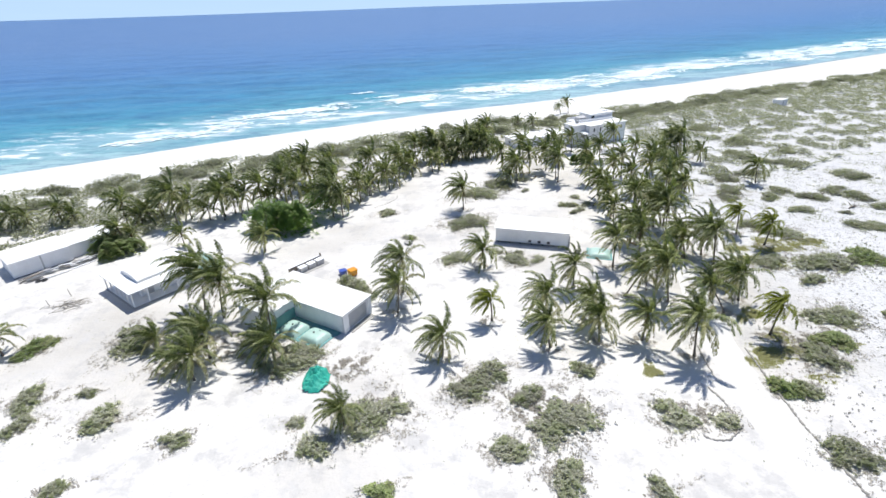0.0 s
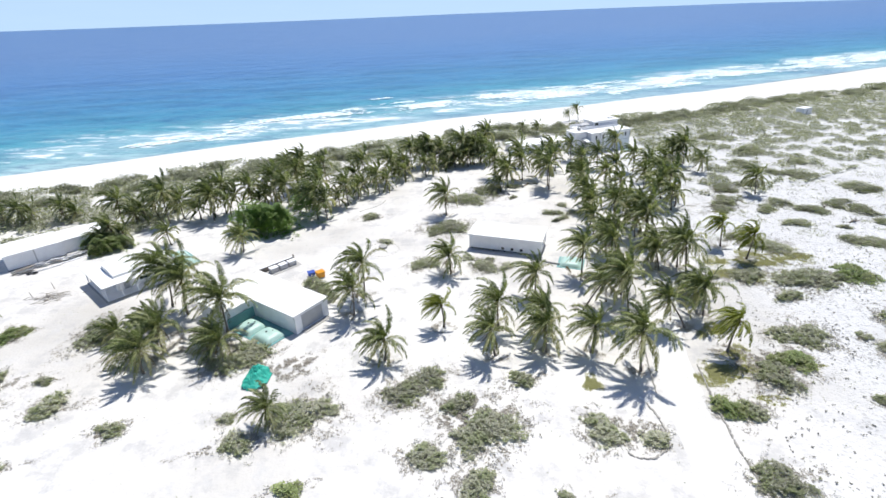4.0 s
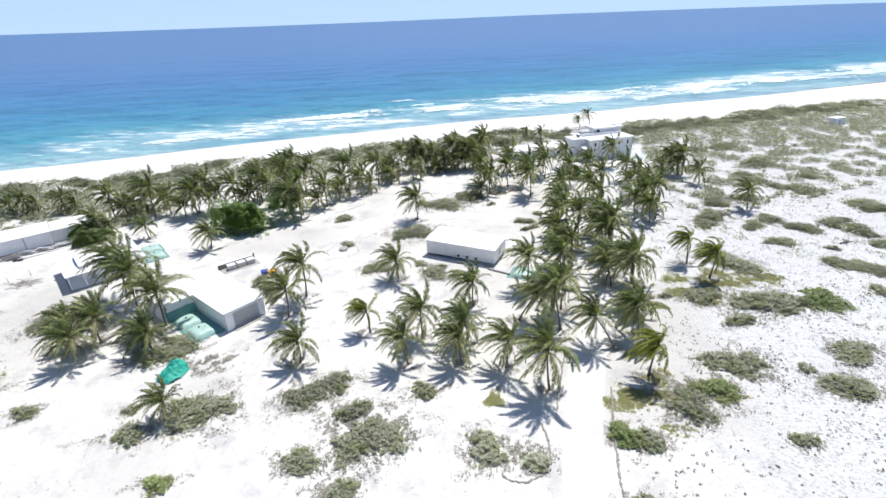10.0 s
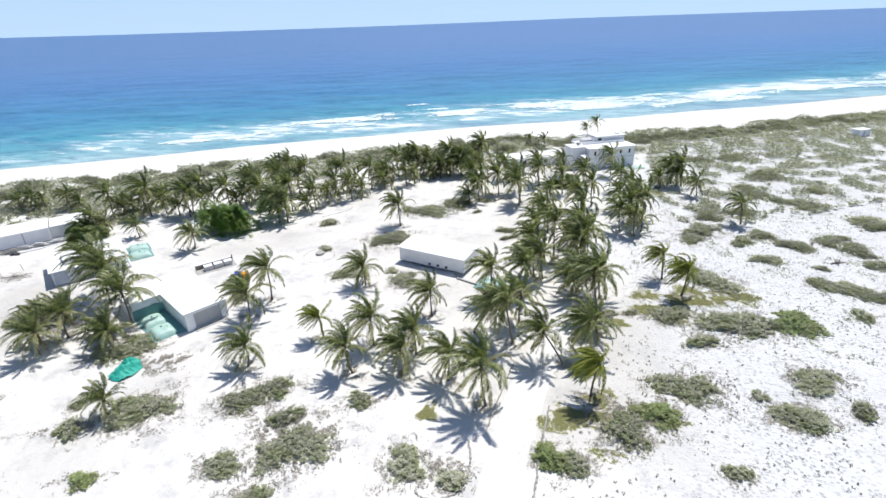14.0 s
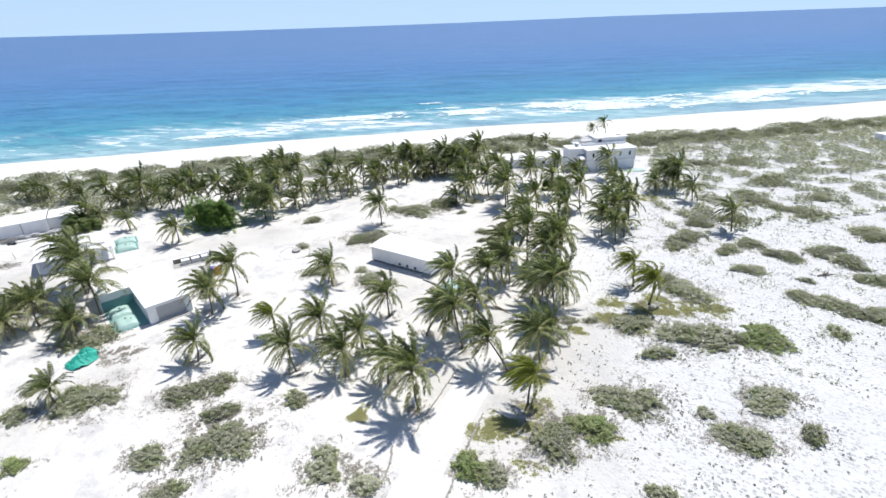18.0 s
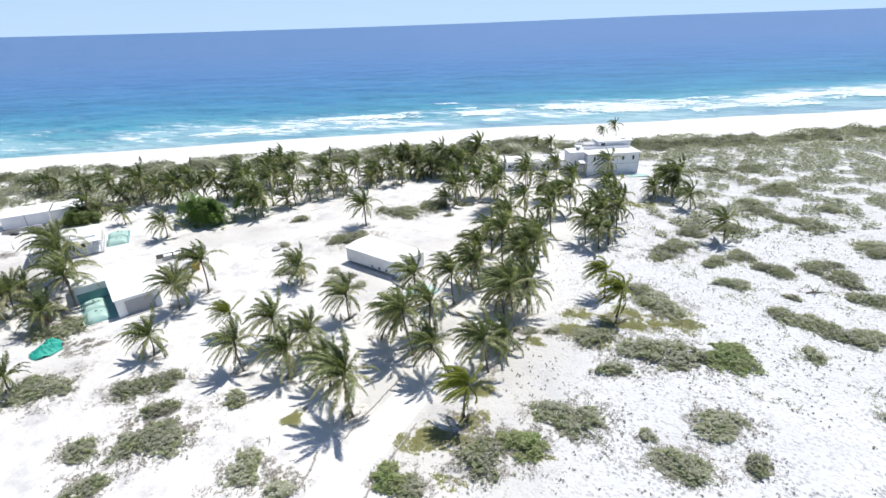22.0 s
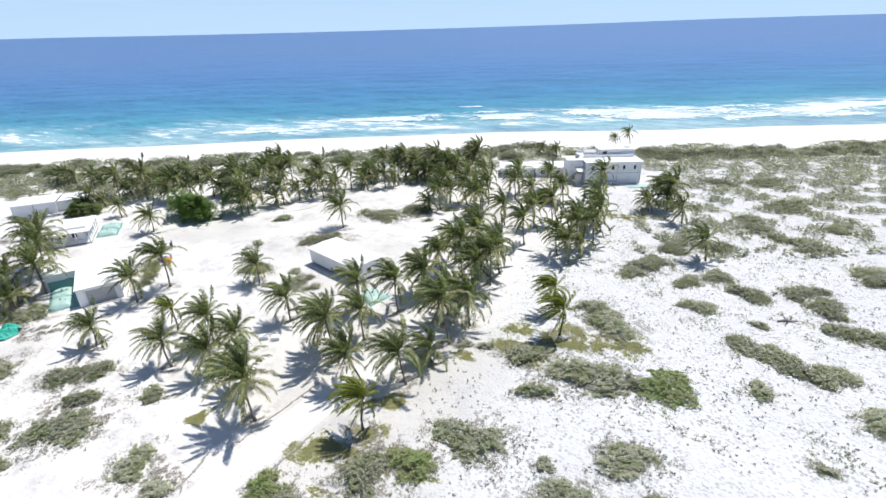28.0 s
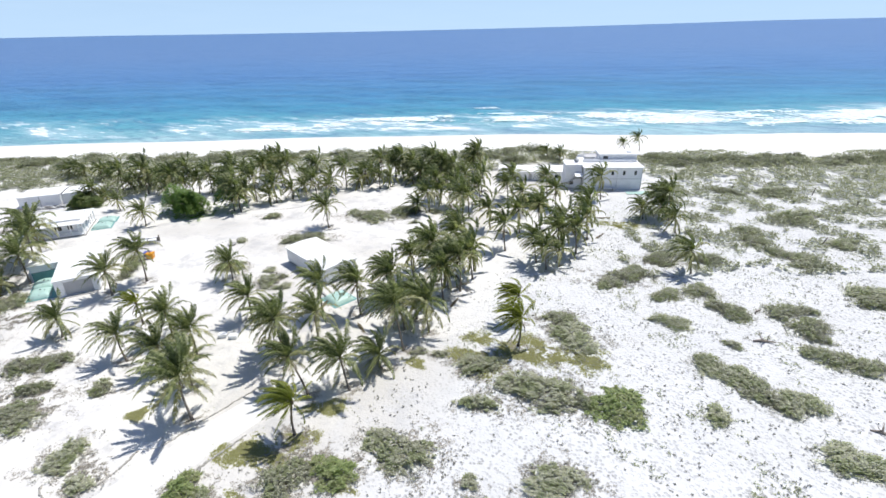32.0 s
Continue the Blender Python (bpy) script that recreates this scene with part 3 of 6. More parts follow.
FROND_FALLEN = [frond_mesh("fallen_frond", 0.0, 0.06, FROND_DEAD, 3.6, 0.03, 0.0, 22, 0.3, 50 + k, joined=True) for k in range(4)]


def palm(x, y, height, lean, tone="green", rnd=random, label="", group="", fullness=1.0, size=1.0, blown=0.35, bare=0.68):
    """A coconut palm: curved ringed trunk, a boss of old leaf bases and a wind-swept crown."""
    z = float(ground_height(np.float64(x), np.float64(y))) - 0.08
    ob = thing("palm_tree", x, y, 0, label, "palm tree", group, z)
    top_h = max(0.6, height * bare - 0.1)
    lx, ly = max(-3.2, min(3.2, lean)), rnd.uniform(-0.25, 0.25) * min(1.0, height / 5)
    bow = rnd.uniform(-0.3, 0.3)
    pts, radii = [], []
    n = 9
    for i in range(n + 1):
        s = i / n
        pts.append((lx * s ** 1.15 + bow * math.sin(math.pi * s) * 0.6, ly * s + bow * math.sin(math.pi * s) * 0.5, top_h * s))
        radii.append((0.135 + 0.10 * math.exp(-s * 9) + (0.012 if i % 2 else 0.0)) * (1 - 0.25 * s) * (0.85 + 0.03 * height))
    part("trunk", tube(pts, radii, 7), BARK, ob)
    head = Vector(pts[-1])
    boss = bmesh.new()
    bmesh.ops.create_icosphere(boss, subdivisions=1, radius=0.26, matrix=Matrix.Translation(head) @ Matrix.Diagonal((1, 1, 1.5, 1)))
    part("crown_heart", boss, FROND_DEAD, ob)
    counts = ((0, 4), (1, 7), (2, 8), (3, 6), (4, 5))
    for tier, count in counts:
        count = max(2, round(count * fullness))
        start = rnd.random() * AZ
        for i in range(count):
            turn = 2 * math.pi * (start + i * AZ / count + rnd.uniform(-0.4, 0.4)) / AZ
            turn += blown * math.sin(3.45 - turn)
            a = int(turn * AZ / (2 * math.pi) + 0.5) % AZ
            kind = tone
            if tier == 4 and rnd.random() < 0.45:
                kind = "dead"
            f = new("frond", FROND_BANK[kind, a, tier])
            f.parent = ob
            sc = size * rnd.uniform(0.82, 1.12)
            f.matrix_basis = Matrix.Translation(head + Vector((0, 0, 0.10 * (3 - tier)))) @ pose(0, 0, 0, rnd.uniform(-7, 7), rnd.uniform(-7, 7), rnd.uniform(-13, 13)) @ Matrix.Diagonal((sc, sc, sc, 1))
    return ob


def patchy(x, y, scale, seed):
    """A cheap smooth random field, about 0 to 1."""
    rg = np.random.default_rng(seed)
    z = np.zeros_like(x)
    for octave in range(4):
        for i in range(3):
            d, ph = rg.uniform(0, np.pi), rg.uniform(0, 6.28)
            k = 2 * np.pi / (scale / 1.9 ** octave) * rg.uniform(0.7, 1.3)
            z += 0.62 ** octave * np.sin(k * (x * np.cos(d) + y * np.sin(d)) + ph + 1.7 * np.sin(0.6 * k * (x * np.sin(d) - y * np.cos(d)) + ph * 2))
    return 0.5 + z / 5.2


def rosettes(count, rx, ry, h, leaf, seed, lobes=5, hollow=0.35, spread=0.52):
    """Leaf rosettes over an uneven, many-lobed mound: n x 4 x 3 corners."""
    rg = np.random.default_rng(seed)
    cx = rg.normal(0, spread, lobes) * rx
    cy = rg.normal(0, spread, lobes) * ry
    cr = rg.uniform(0.26, 0.62, lobes) * (5.0 / lobes) ** 0.30
    ch = rg.uniform(0.6, 1.0, lobes)
    which = rg.integers(0, lobes, count)
    ang = rg.uniform(0, 2 * np.pi, count)
    rad = np.sqrt(rg.uniform(0, 1, count))
    rad = rad * np.where(rg.uniform(0, 1, count) < 0.18, rg.uniform(0.9, 1.45, count), 1.0)
    edge = 1 + 0.22 * np.sin(3 * ang + which) + 0.15 * np.sin(7 * ang + 2 * which)
    px = cx[which] + np.cos(ang) * rad * cr[which] * rx * edge
    py = cy[which] + np.sin(ang) * rad * cr[which] * ry * edge
    dome = np.sqrt(np.maximum(0, 1 - (rad * 0.96) ** 2)) * ch[which] * h
    pz = dome * rg.uniform(1 - hollow, 1.05, count) + 0.03
    nx, ny = np.cos(ang) * rad, np.sin(ang) * rad
    k = 5
    quads = np.zeros((count, k, 4, 3))
    spin = rg.uniform(0, 2 * np.pi, count)
    size = leaf * rg.uniform(0.65, 1.3, count)
    for i in range(k):
        a = spin + 2 * np.pi * i / k + rg.uniform(-0.3, 0.3, count)
        lift = rg.uniform(0.02, 0.50, count)
        dx, dy, dz = np.cos(a) + nx * 0.5, np.sin(a) + ny * 0.5, lift
        ln = np.sqrt(dx * dx + dy * dy + dz * dz)
        dx, dy, dz = dx / ln * size, dy / ln * size, dz / ln * size
        wx, wy = -np.sin(a) * size * 0.30, np.cos(a) * size * 0.30
        c = np.stack([px, py, pz], -1)
        d = np.stack([dx, dy, dz], -1)
        w = np.stack([wx, wy, 0 * wx], -1)
        quads[:, i, 0], quads[:, i, 1] = c - w * 0.3, c + d * 0.55 - w
        quads[:, i, 2], quads[:, i, 3] = c + d, c + d * 0.55 + w
    return quads.reshape(-1, 4, 3)


def sprays(px, py, pz, rg, short, long, rise=(-0.1, 0.45), k=3, width=0.36):
    """k pointed leaves splayed from each point: n x 4 x 3 corners."""
    n = len(px)
    quads = np.zeros((n, k, 4, 3))
    spin = rg.uniform(0, 2 * np.pi, n)
    c = np.stack([px, py, pz], -1)
    for i in range(k):
        b = spin + 2 * np.pi * i / k + rg.uniform(-0.4, 0.4, n)
        ln = rg.uniform(short, long, n)
        e = np.stack([np.cos(b) * ln, np.sin(b) * ln, rg.uniform(rise[0], rise[1], n) * ln], -1)
        w = np.stack([-np.sin(b) * ln * width, np.cos(b) * ln * width, 0 * b], -1)
        quads[:, i, 0], quads[:, i, 1], quads[:, i, 2], quads[:, i, 3] = c - w * 0.3, c + e * 0.55 - w, c + e, c + e * 0.55 + w
    return quads.reshape(-1, 4, 3)


def mound(clumps, r, h, seed, dense, far=False):
    """A wind-clipped shrub: leaf clumps thinned by a ragged field, so that sand shows between them; and its dry, straggling rim."""
    rg = np.random.default_rng(seed)
    phase = rg.uniform(0, 6.28, 4)

    def outline(a):
        return 0.86 + 0.24 * np.sin(a + phase[3]) * (1 - dense) + 0.20 * np.sin(2 * a + phase[0]) + 0.15 * np.sin(3 * a + phase[1]) + 0.08 * np.sin(7 * a + phase[2])

    n = int(clumps * (1.9 if dense > 0.7 else 3.0))
    a, d = rg.uniform(0, 2 * np.pi, n), np.sqrt(rg.uniform(0, 1, n)) * 1.3
    x, y = np.cos(a) * d * r, np.sin(a) * d * r
    inside = 1 - d / outline(a)
    field = 0.45 * patchy(x, y, 1.1 * r, seed + 1) + 0.55 * patchy(x, y, 0.95, seed + 2)
    score = np.clip(inside * 2.2, -1, 0.5 + 0.4 * dense) + (2.4 - 1.6 * dense) * (field - 0.5) + rg.normal(0, 0.10, n)
    keep = np.argsort(-score)[:clumps]
    x, y, inside, field = x[keep], y[keep], np.clip(inside[keep], 0, 1), field[keep]
    top = h * np.sqrt(np.clip(inside * 1.5 + 0.06, 0, 1)) * (0.15 + 1.35 * np.clip(patchy(x, y, 0.95, seed + 2), 0.1, 0.9)) + 0.04
    per, k = (3, 2) if far else (5, 3)
    px, py, pz = (np.repeat(v, per) for v in (x, y, top))
    b, s = rg.uniform(0, 2 * np.pi, len(px)), np.sqrt(rg.uniform(0, 1, len(px))) * 0.20
    leaves = sprays(px + np.cos(b) * s, py + np.sin(b) * s, pz * rg.uniform(0.55, 1.08, len(px)) * (1 - 2.4 * s * s) + 0.02, rg, 0.13 if far else 0.09, 0.32 if far else 0.23, k=k)
    m = int(clumps * (0.9 if dense < 0.5 else 0.4))
    a = rg.uniform(0, 2 * np.pi, m)
    d = outline(a) * rg.uniform(0.45, 1.45, m)
    x, y = np.cos(a) * d * r, np.sin(a) * d * r
    ok = patchy(x, y, 0.7 * r, seed + 7) > 0.48
    x, y = np.repeat(x[ok], 3), np.repeat(y[ok], 3)
    x, y = x + rg.normal(0, 0.14, len(x)), y + rg.normal(0, 0.14, len(y))
    return leaves, sprays(x, y, rg.uniform(0.03, 0.22, len(x)), rg, 0.09, 0.26, (-0.1, 0.9), 2, 0.24)


VARIANTS = 5
SHRUB_BANK = {}
for tone, mat in (("grey", LEAF_GREY), ("green", LEAF_GREEN), ("far", LEAF_GREY), ("dune", LEAF_DUNE)):
    for size_class, (r, clumps, h) in enumerate(((0.9, 70, 0.44), (1.9, 270, 0.60), (3.2, 580, 0.76))):
        for variant in range(VARIANTS):
            q, rim = mound(int(clumps * (0.74 if tone == "grey" else 1.0)), r, h, 40 + size_class * 100 + variant * 10 + (5 if tone == "green" else 0), {"green": 0.85, "dune": 0.9}.get(tone, 0.10 + 0.13 * variant), tone in ("far", "dune"))
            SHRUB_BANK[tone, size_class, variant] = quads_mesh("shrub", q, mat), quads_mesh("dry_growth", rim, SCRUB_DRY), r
TWIGS = {}
for size_class, r in enumerate((0.9, 1.9, 3.2)):
    bm = bmesh.new()
    rnd = random.Random(size_class)
    for i in range(10 + 8 * size_class):
        a, s = rnd.uniform(0, 6.28), rnd.uniform(0.2, 0.75) * r
        stem = tube([(math.cos(a) * s * 0.15, math.sin(a) * s * 0.15, 0), (math.cos(a) * s * 0.6, math.sin(a) * s * 0.6, 0.22), (math.cos(a) * s, math.sin(a) * s, 0.42)], (0.03, 0.022, 0.012), 3)
        me = bpy.data.meshes.new("stem")
        stem.to_mesh(me)
        stem.free()
        bm.from_mesh(me)
        bpy.data.meshes.remove(me)
    me = bpy.data.meshes.new("stems")
    bm.to_mesh(me)
    bm.free()
    me.materials.append(TWIG)
    TWIGS[size_class] = me


def shrub(x, y, rx, ry, rnd, tone="grey", group="", spread=1.2):
    """A low, wind-clipped mound of leathery leaves on a tangle of stems."""
    r = max(rx, ry)
    size_class = 0 if r < 1.35 else 1 if r < 2.6 else 2
    me, rim, base = SHRUB_BANK["far" if tone == "grey" and y > 84 else tone, size_class, rnd.randrange(VARIANTS)]
    label = {"grey": "low grey-green beach shrub with sparse leaves on sand", "green": "dense bright green beach shrub on sand", "dune": "high rounded mound of grey-green scrub on the dune"}[tone]
    z = float(ground_height(np.float64(x), np.float64(y))) - 0.05
    ob = thing("shrub", x, y, 20 + rnd.uniform(-12, 12), label, "shrub", group, z)
    hs = rnd.uniform(0.9, 1.35) * (1.25 if tone == "green" else 1.0) * (1 + 0.3 * max(0.0, r - 4.0))
    turn = pose(0, 0, 0, 0, 0, rnd.uniform(0, 360))
    for name, mesh in (("foliage", me), ("dry_growth", rim), ("branchwork", TWIGS[size_class])):
        f = new(name, mesh)
        f.parent = ob
        f.matrix_basis = Matrix.Diagonal((spread * rx / base, spread * ry / base, hs, 1)) @ turn
        if name == "dry_growth":
            tagged(f, "straggling dry grey rim", kind="stuff")
    tagged(f, "tangle of dry grey stems")
    return ob


def stuff(name, quads, material, label, category):
    ob = new(name, quads_mesh(name, quads, material))
    return tagged(ob, label, category, kind="stuff")


def scatter(points, sizes, leaf, seed, k=5, tall=0.6, squash=1.0, rise=(0.1, 0.8)):
    """Small tufts: k leaves splayed from each point."""
    rg = np.random.default_rng(seed)
    n = len(points)
    quads = np.zeros((n, k, 4, 3))
    for i in range(k):
        a = rg.uniform(0, 2 * np.pi, n)
        off = np.stack([np.cos(a), np.sin(a), 0 * a], -1) * (sizes * rg.uniform(0, 0.8, n))[:, None]
        off[:, 2] = rg.uniform(0, tall, n) * sizes * squash
        b = rg.uniform(0, 2 * np.pi, n)
        ln = leaf * rg.uniform(0.6, 1.4, n)
        d = np.stack([np.cos(b) * 0.8, np.sin(b) * 0.8, rg.uniform(rise[0], rise[1], n)], -1) * ln[:, None]
        w = np.stack([-np.sin(b), np.cos(b), 0 * b], -1) * (ln * 0.32)[:, None]
        c = points + off
        quads[:, i, 0], quads[:, i, 1], quads[:, i, 2], quads[:, i, 3] = c, c + d * 0.5 - w, c + d, c + d * 0.5 + w
    return quads.reshape(-1, 4, 3)


def on_ground(x, y, lift=0.0):
    return np.stack([x, y, ground_height(x, y) + lift], -1)

PALMS_FRONT = [
    (0.1, 57.3, 3.8, 0.1), (15.9, 58.7, 4.7, -0.7), (23.3, 59.8, 4.5, -0.4), (23.6, 64.7, 4.6, -0.4), (29.6, 59.7, 4.8, 0.2),
    (35.4, 55.7, 6.6, -0.6), (48.6, 60.0, 5.6, 0.5), (-7.0, 68.9, 5.4, 0.3), (8.1, 65.8, 4.3, -0.3), (16.6, 65.7, 5.2, -0.2),
    (31.2, 71.7, 5.4, 2.6), (37.6, 69.6, 7.8, -1.3), (45.0, 66.0, 5.3, -3.0),
    (49.1, 69.4, 5.5, -0.8), (-6.6, 75.3, 7.2, 0.3), (23.4, 75.4, 4.9, -0.1), (38.0, 75.7, 6.0, 0.1),
    (50.2, 75.2, 2.6, -0.3),
]
PALMS_MID = [
    (6.0, 113.4, 5.8, -0.2),
    (8.4, 83.4, 4.0, -0.3), (32.6, 82.4, 6.6, -0.1), (38.5, 85.2, 6.6, -0.3), (50.4, 80.3, 8.4, -1.2),
    (41.1, 91.7, 5.9, -0.6), (47.4, 88.7, 4.8, -0.2), (47.4, 85.1, 4.7, -1.1), (51.2, 86.4, 5.8, -0.4),
    (65.1, 89.1, 5.4, 0.3), (62.9, 95.2, 5.4, -0.4), (43.0, 101.8, 8.3, -0.3), (48.2, 96.1, 6.8, -0.3), (49.4, 100.2, 7.5, -0.2),
]
PALMS_CAMP = [
    (-12.2, 44.8, 2.9, 0.2), (-33.8, 53.8, 4.7, 0.7), (-23.8, 57.4, 3.3, 0.0), (-26.2, 63.8, 6.8, 0.2), (-39.8, 71.6, 8.2, 0.6),
    (-35.6, 69.0, 7.4, 0.8), (-36.4, 93.1, 4.2, 0.4), (-33.5, 58.4, 5.0, 0.3),
]
PALMS_LINE_A = [
    (-65.4, 60.6, 4.2, 0.2), (-68.3, 97.9, 5.0, -0.3), (-54.7, 97.0, 3.7, -0.2), (-100.0, 108.9, 4.6, 0.0), (-91.0, 111.6, 4.6, -0.1),
    (-73.3, 108.3, 7.5, 0.1), (-67.6, 113.5, 5.0, -0.1), (-62.5, 109.8, 9.2, 0.1), (-51.8, 111.3, 7.9, -0.0), (-50.8, 115.8, 9.2, 0.1),
    (-45.0, 118.9, 7.3, -0.0), (-40.4, 124.2, 8.3, -0.3), (-35.8, 120.2, 7.3, -0.1), (-37.1, 132.3, 7.8, -0.1), (-38.0, 140.5, 8.5, -0.1),
]
PALMS_LINE_B = [
    (-25.4, 111.1, 8.3, -0.1), (-26.2, 119.3, 8.7, -0.0), (-20.3, 121.4, 6.7, -0.2), (-13.6, 130.3, 6.2, -0.7),
    (22.3, 134.1, 6.3, -0.5), (-29.9, 135.9, 8.7, -0.2), (-19.2, 137.3, 8.6, -0.0), (-11.6, 141.0, 7.9, -0.2), (-8.3, 147.1, 5.4, -0.3),
    (-6.9, 153.4, 8.0, -0.3), (-1.8, 145.0, 5.3, -0.3), (-1.6, 157.3, 8.4, -0.3), (2.2, 157.7, 6.6, -0.4), (6.6, 155.0, 5.5, -0.4),
    (9.0, 158.5, 9.2, -0.4), (12.3, 158.9, 6.5, -0.4), (16.1, 159.3, 7.0, -0.5), (17.1, 173.4, 7.9, -0.4),
]
PALMS_SHORE = [
    (31.9, 198.3, 3.3, -0.3), (37.4, 196.1, 3.9, -0.4), (54.2, 221.2, 3.7, -1.0), (58.4, 225.0, 5.6, -1.0),
]
SHRUBS_CAMP = [
    (-61.6, 62.1, 1.9, 2.1), (-54.7, 50.6, 3.7, 0.9), (-51.8, 46.0, 2.6, 0.7), (-47.3, 63.3, 2.8, 3.4), (-47.3, 51.7, 1.3, 0.5),
    (-42.1, 46.8, 2.4, 1.3), (-41.5, 37.0, 2.4, 0.5), (-31.5, 43.2, 1.6, 1.1), (-22.7, 55.7, 3.0, 1.9), (-19.8, 58.7, 2.9, 2.4),
    (-18.0, 45.5, 0.8, 0.9), (-14.9, 41.8, 3.2, 0.7), (-12.5, 112.1, 2.7, 0.8), (-8.4, 46.3, 3.2, 3.0), (-6.5, 35.5, 2.0, 0.5),
]
SHRUBS_FORECOURT = [
    (3.2, 87.4, 2.8, 1.9), (3.6, 50.4, 2.6, 2.3), (6.4, 105.2, 4.4, 3.0), (7.1, 40.2, 2.0, 1.4), (7.3, 53.7, 1.9, 1.4), (9.7, 124.2, 4.5, 3.2),
    (11.1, 48.4, 1.8, 1.4), (12.9, 36.8, 2.1, 1.5), (14.1, 44.5, 3.5, 3.1), (15.1, 86.2, 2.0, 2.2), (17.3, 131.8, 2.8, 4.4),
    (19.3, 53.4, 2.3, 0.8), (22.2, 34.8, 2.3, 0.5), (27.7, 44.5, 2.1, 1.9), (33.5, 43.4, 1.2, 1.3),
]
SHRUBS_GATE = [
    (43.9, 48.6, 1.6, 1.7), (46.6, 48.4, 1.8, 1.2), (44.6, 37.9, 2.7, 1.9), (52.8, 81.0, 1.4, 0.5), (56.3, 57.9, 2.3, 1.8), (52.6, 54.0, 3.0, 1.9), (55.9, 81.7, 1.3, 0.5),
    (61.5, 64.0, 3.5, 2.8), (62.2, 82.2, 3.2, 2.0), (65.2, 75.2, 2.1, 1.3), (69.7, 64.0, 1.2, 0.5), (71.2, 96.0, 3.6, 3.0), (68.0, 99.5, 2.6, 1.8),
    (72.4, 81.0, 4.7, 3.3), (72.7, 116.1, 4.3, 1.0), (74.9, 120.7, 5.2, 1.3), (77.9, 68.8, 3.0, 2.1), (79.6, 130.2, 3.8, 2.2),
]
SHRUBS_FIELD = [
    (81.0, 83.0, 4.2, 2.9), (82.6, 116.1, 3.0, 1.8), (84.3, 106.6, 3.0, 2.2), (87.1, 134.2, 4.0, 2.4), (87.6, 119.4, 3.5, 1.8),
    (89.7, 185.0, 4.3, 2.6), (90.9, 97.5, 2.8, 1.5), (91.6, 114.5, 4.5, 1.8), (92.0, 87.1, 2.1, 1.1), (92.8, 96.3, 3.5, 2.4),
    (92.8, 104.4, 1.3, 0.7), (94.3, 155.5, 3.6, 1.7), (95.4, 149.2, 4.7, 1.8), (96.8, 93.8, 3.3, 2.4),
]
SHRUBS_EAST = [
    (99.3, 117.6, 3.2, 2.6), (100.3, 93.4, 3.5, 2.6), (100.5, 144.3, 4.4, 1.6), (100.6, 190.5, 5.0, 2.7),
    (103.0, 120.4, 2.3, 1.1), (103.3, 113.8, 4.2, 2.5), (104.3, 141.8, 4.3, 3.3), (104.8, 170.3, 6.4, 3.4), (105.0, 86.4, 4.2, 3.0),
    (105.5, 107.3, 4.0, 1.9), (109.4, 107.2, 3.5, 1.5), (112.1, 155.1, 4.2, 2.6), (113.1, 128.2, 4.2, 2.4), (113.4, 132.2, 4.2, 3.7),
]
PALMS_GROVE = [
    (33.2, 131.9, 8.3, -0.5), (85.2, 126.6, 5.4, -0.7), (37.5, 149.9, 6.5, -0.3), (71.9, 153.4, 3.6, -0.6), (77.6, 155.0, 7.6, -0.8),
    (80.0, 146.7, 4.4, -0.6), (75.2, 157.2, 6.4, -0.8), (76.2, 154.6, 4.6, -0.5),
]
PALMS_GROVE_EDGE = [
    (44.5, 162.2, 6.2, -0.5), (44.4, 143.7, 6.7, -0.5), (41.5, 130.2, 6.4, -0.5), (40.4, 117.9, 6.8, -0.5), (39.3, 106.8, 6.8, -0.5),
    (41.3, 114.5, 5.9, -0.5), (38.8, 101.1, 5.8, -0.5), (39.4, 92.6, 6.2, -0.5), (50.6, 151.5, 6.2, -0.5),
    (52, 135.4, 7.4, -0.5), (48.5, 131.3, 6.6, -0.5), (49.5, 120.5, 7.1, -0.5), (47.8, 109.1, 6.6, -0.5), (49.2, 105.6, 6.8, -0.5),
    (47.2, 99.9, 6, -0.5), (59.1, 164.2, 7.2, -0.5),
]
PALMS_HOUSE = [
    (60.4, 148.1, 6.6, -0.5), (62, 138.9, 7, -0.5), (63.4, 134.3, 6.9, -0.5), (58.7, 131.7, 5.9, -0.5), (60.4, 123.5, 7, -0.5),
    (63.3, 125.7, 6.7, -0.5), (57.4, 118, 6.3, -0.5), (60.3, 115.7, 5.8, -0.5), (27.3, 155, 6.6, -0.5),
    (32.2, 143.6, 7, -0.5), (26.8, 140.8, 7.2, -0.5), (33.3, 135.1, 6.9, -0.5), (37.2, 154.9, 7.3, -0.5), (16.5, 171.9, 6.4, -0.5),
    (19.2, 143.4, 7.1, -0.5), (12.8, 157.7, 6.5, -0.5),
]
SHRUBS_HALL = [
    (14.3, 87.0, 1.1, 0.83), (15.9, 89.2, 0.9, 0.68), (19.2, 86.2, 1.3, 0.98), (11.5, 89.8, 1.2, 0.9), (32.3, 114.3, 1.6, 1.2), (33.9, 111.1, 1.3, 0.98), (23.7, 134.4, 1.8, 1.35), (17.3, 130.1, 1.6, 1.2),
    (30.5, 114.6, 1.1, 0.83), (34.7, 119.5, 1.2, 0.9), (22.9, 125.4, 0.9, 0.68), (32.1, 109.4, 0.9, 0.68), (36.4, 114.2, 1.1, 0.83), (5.1, 124.9, 1.6, 1.2), (-12.6, 113.3, 1.5, 1.12), (9.9, 127.0, 1.6, 1.2),
]
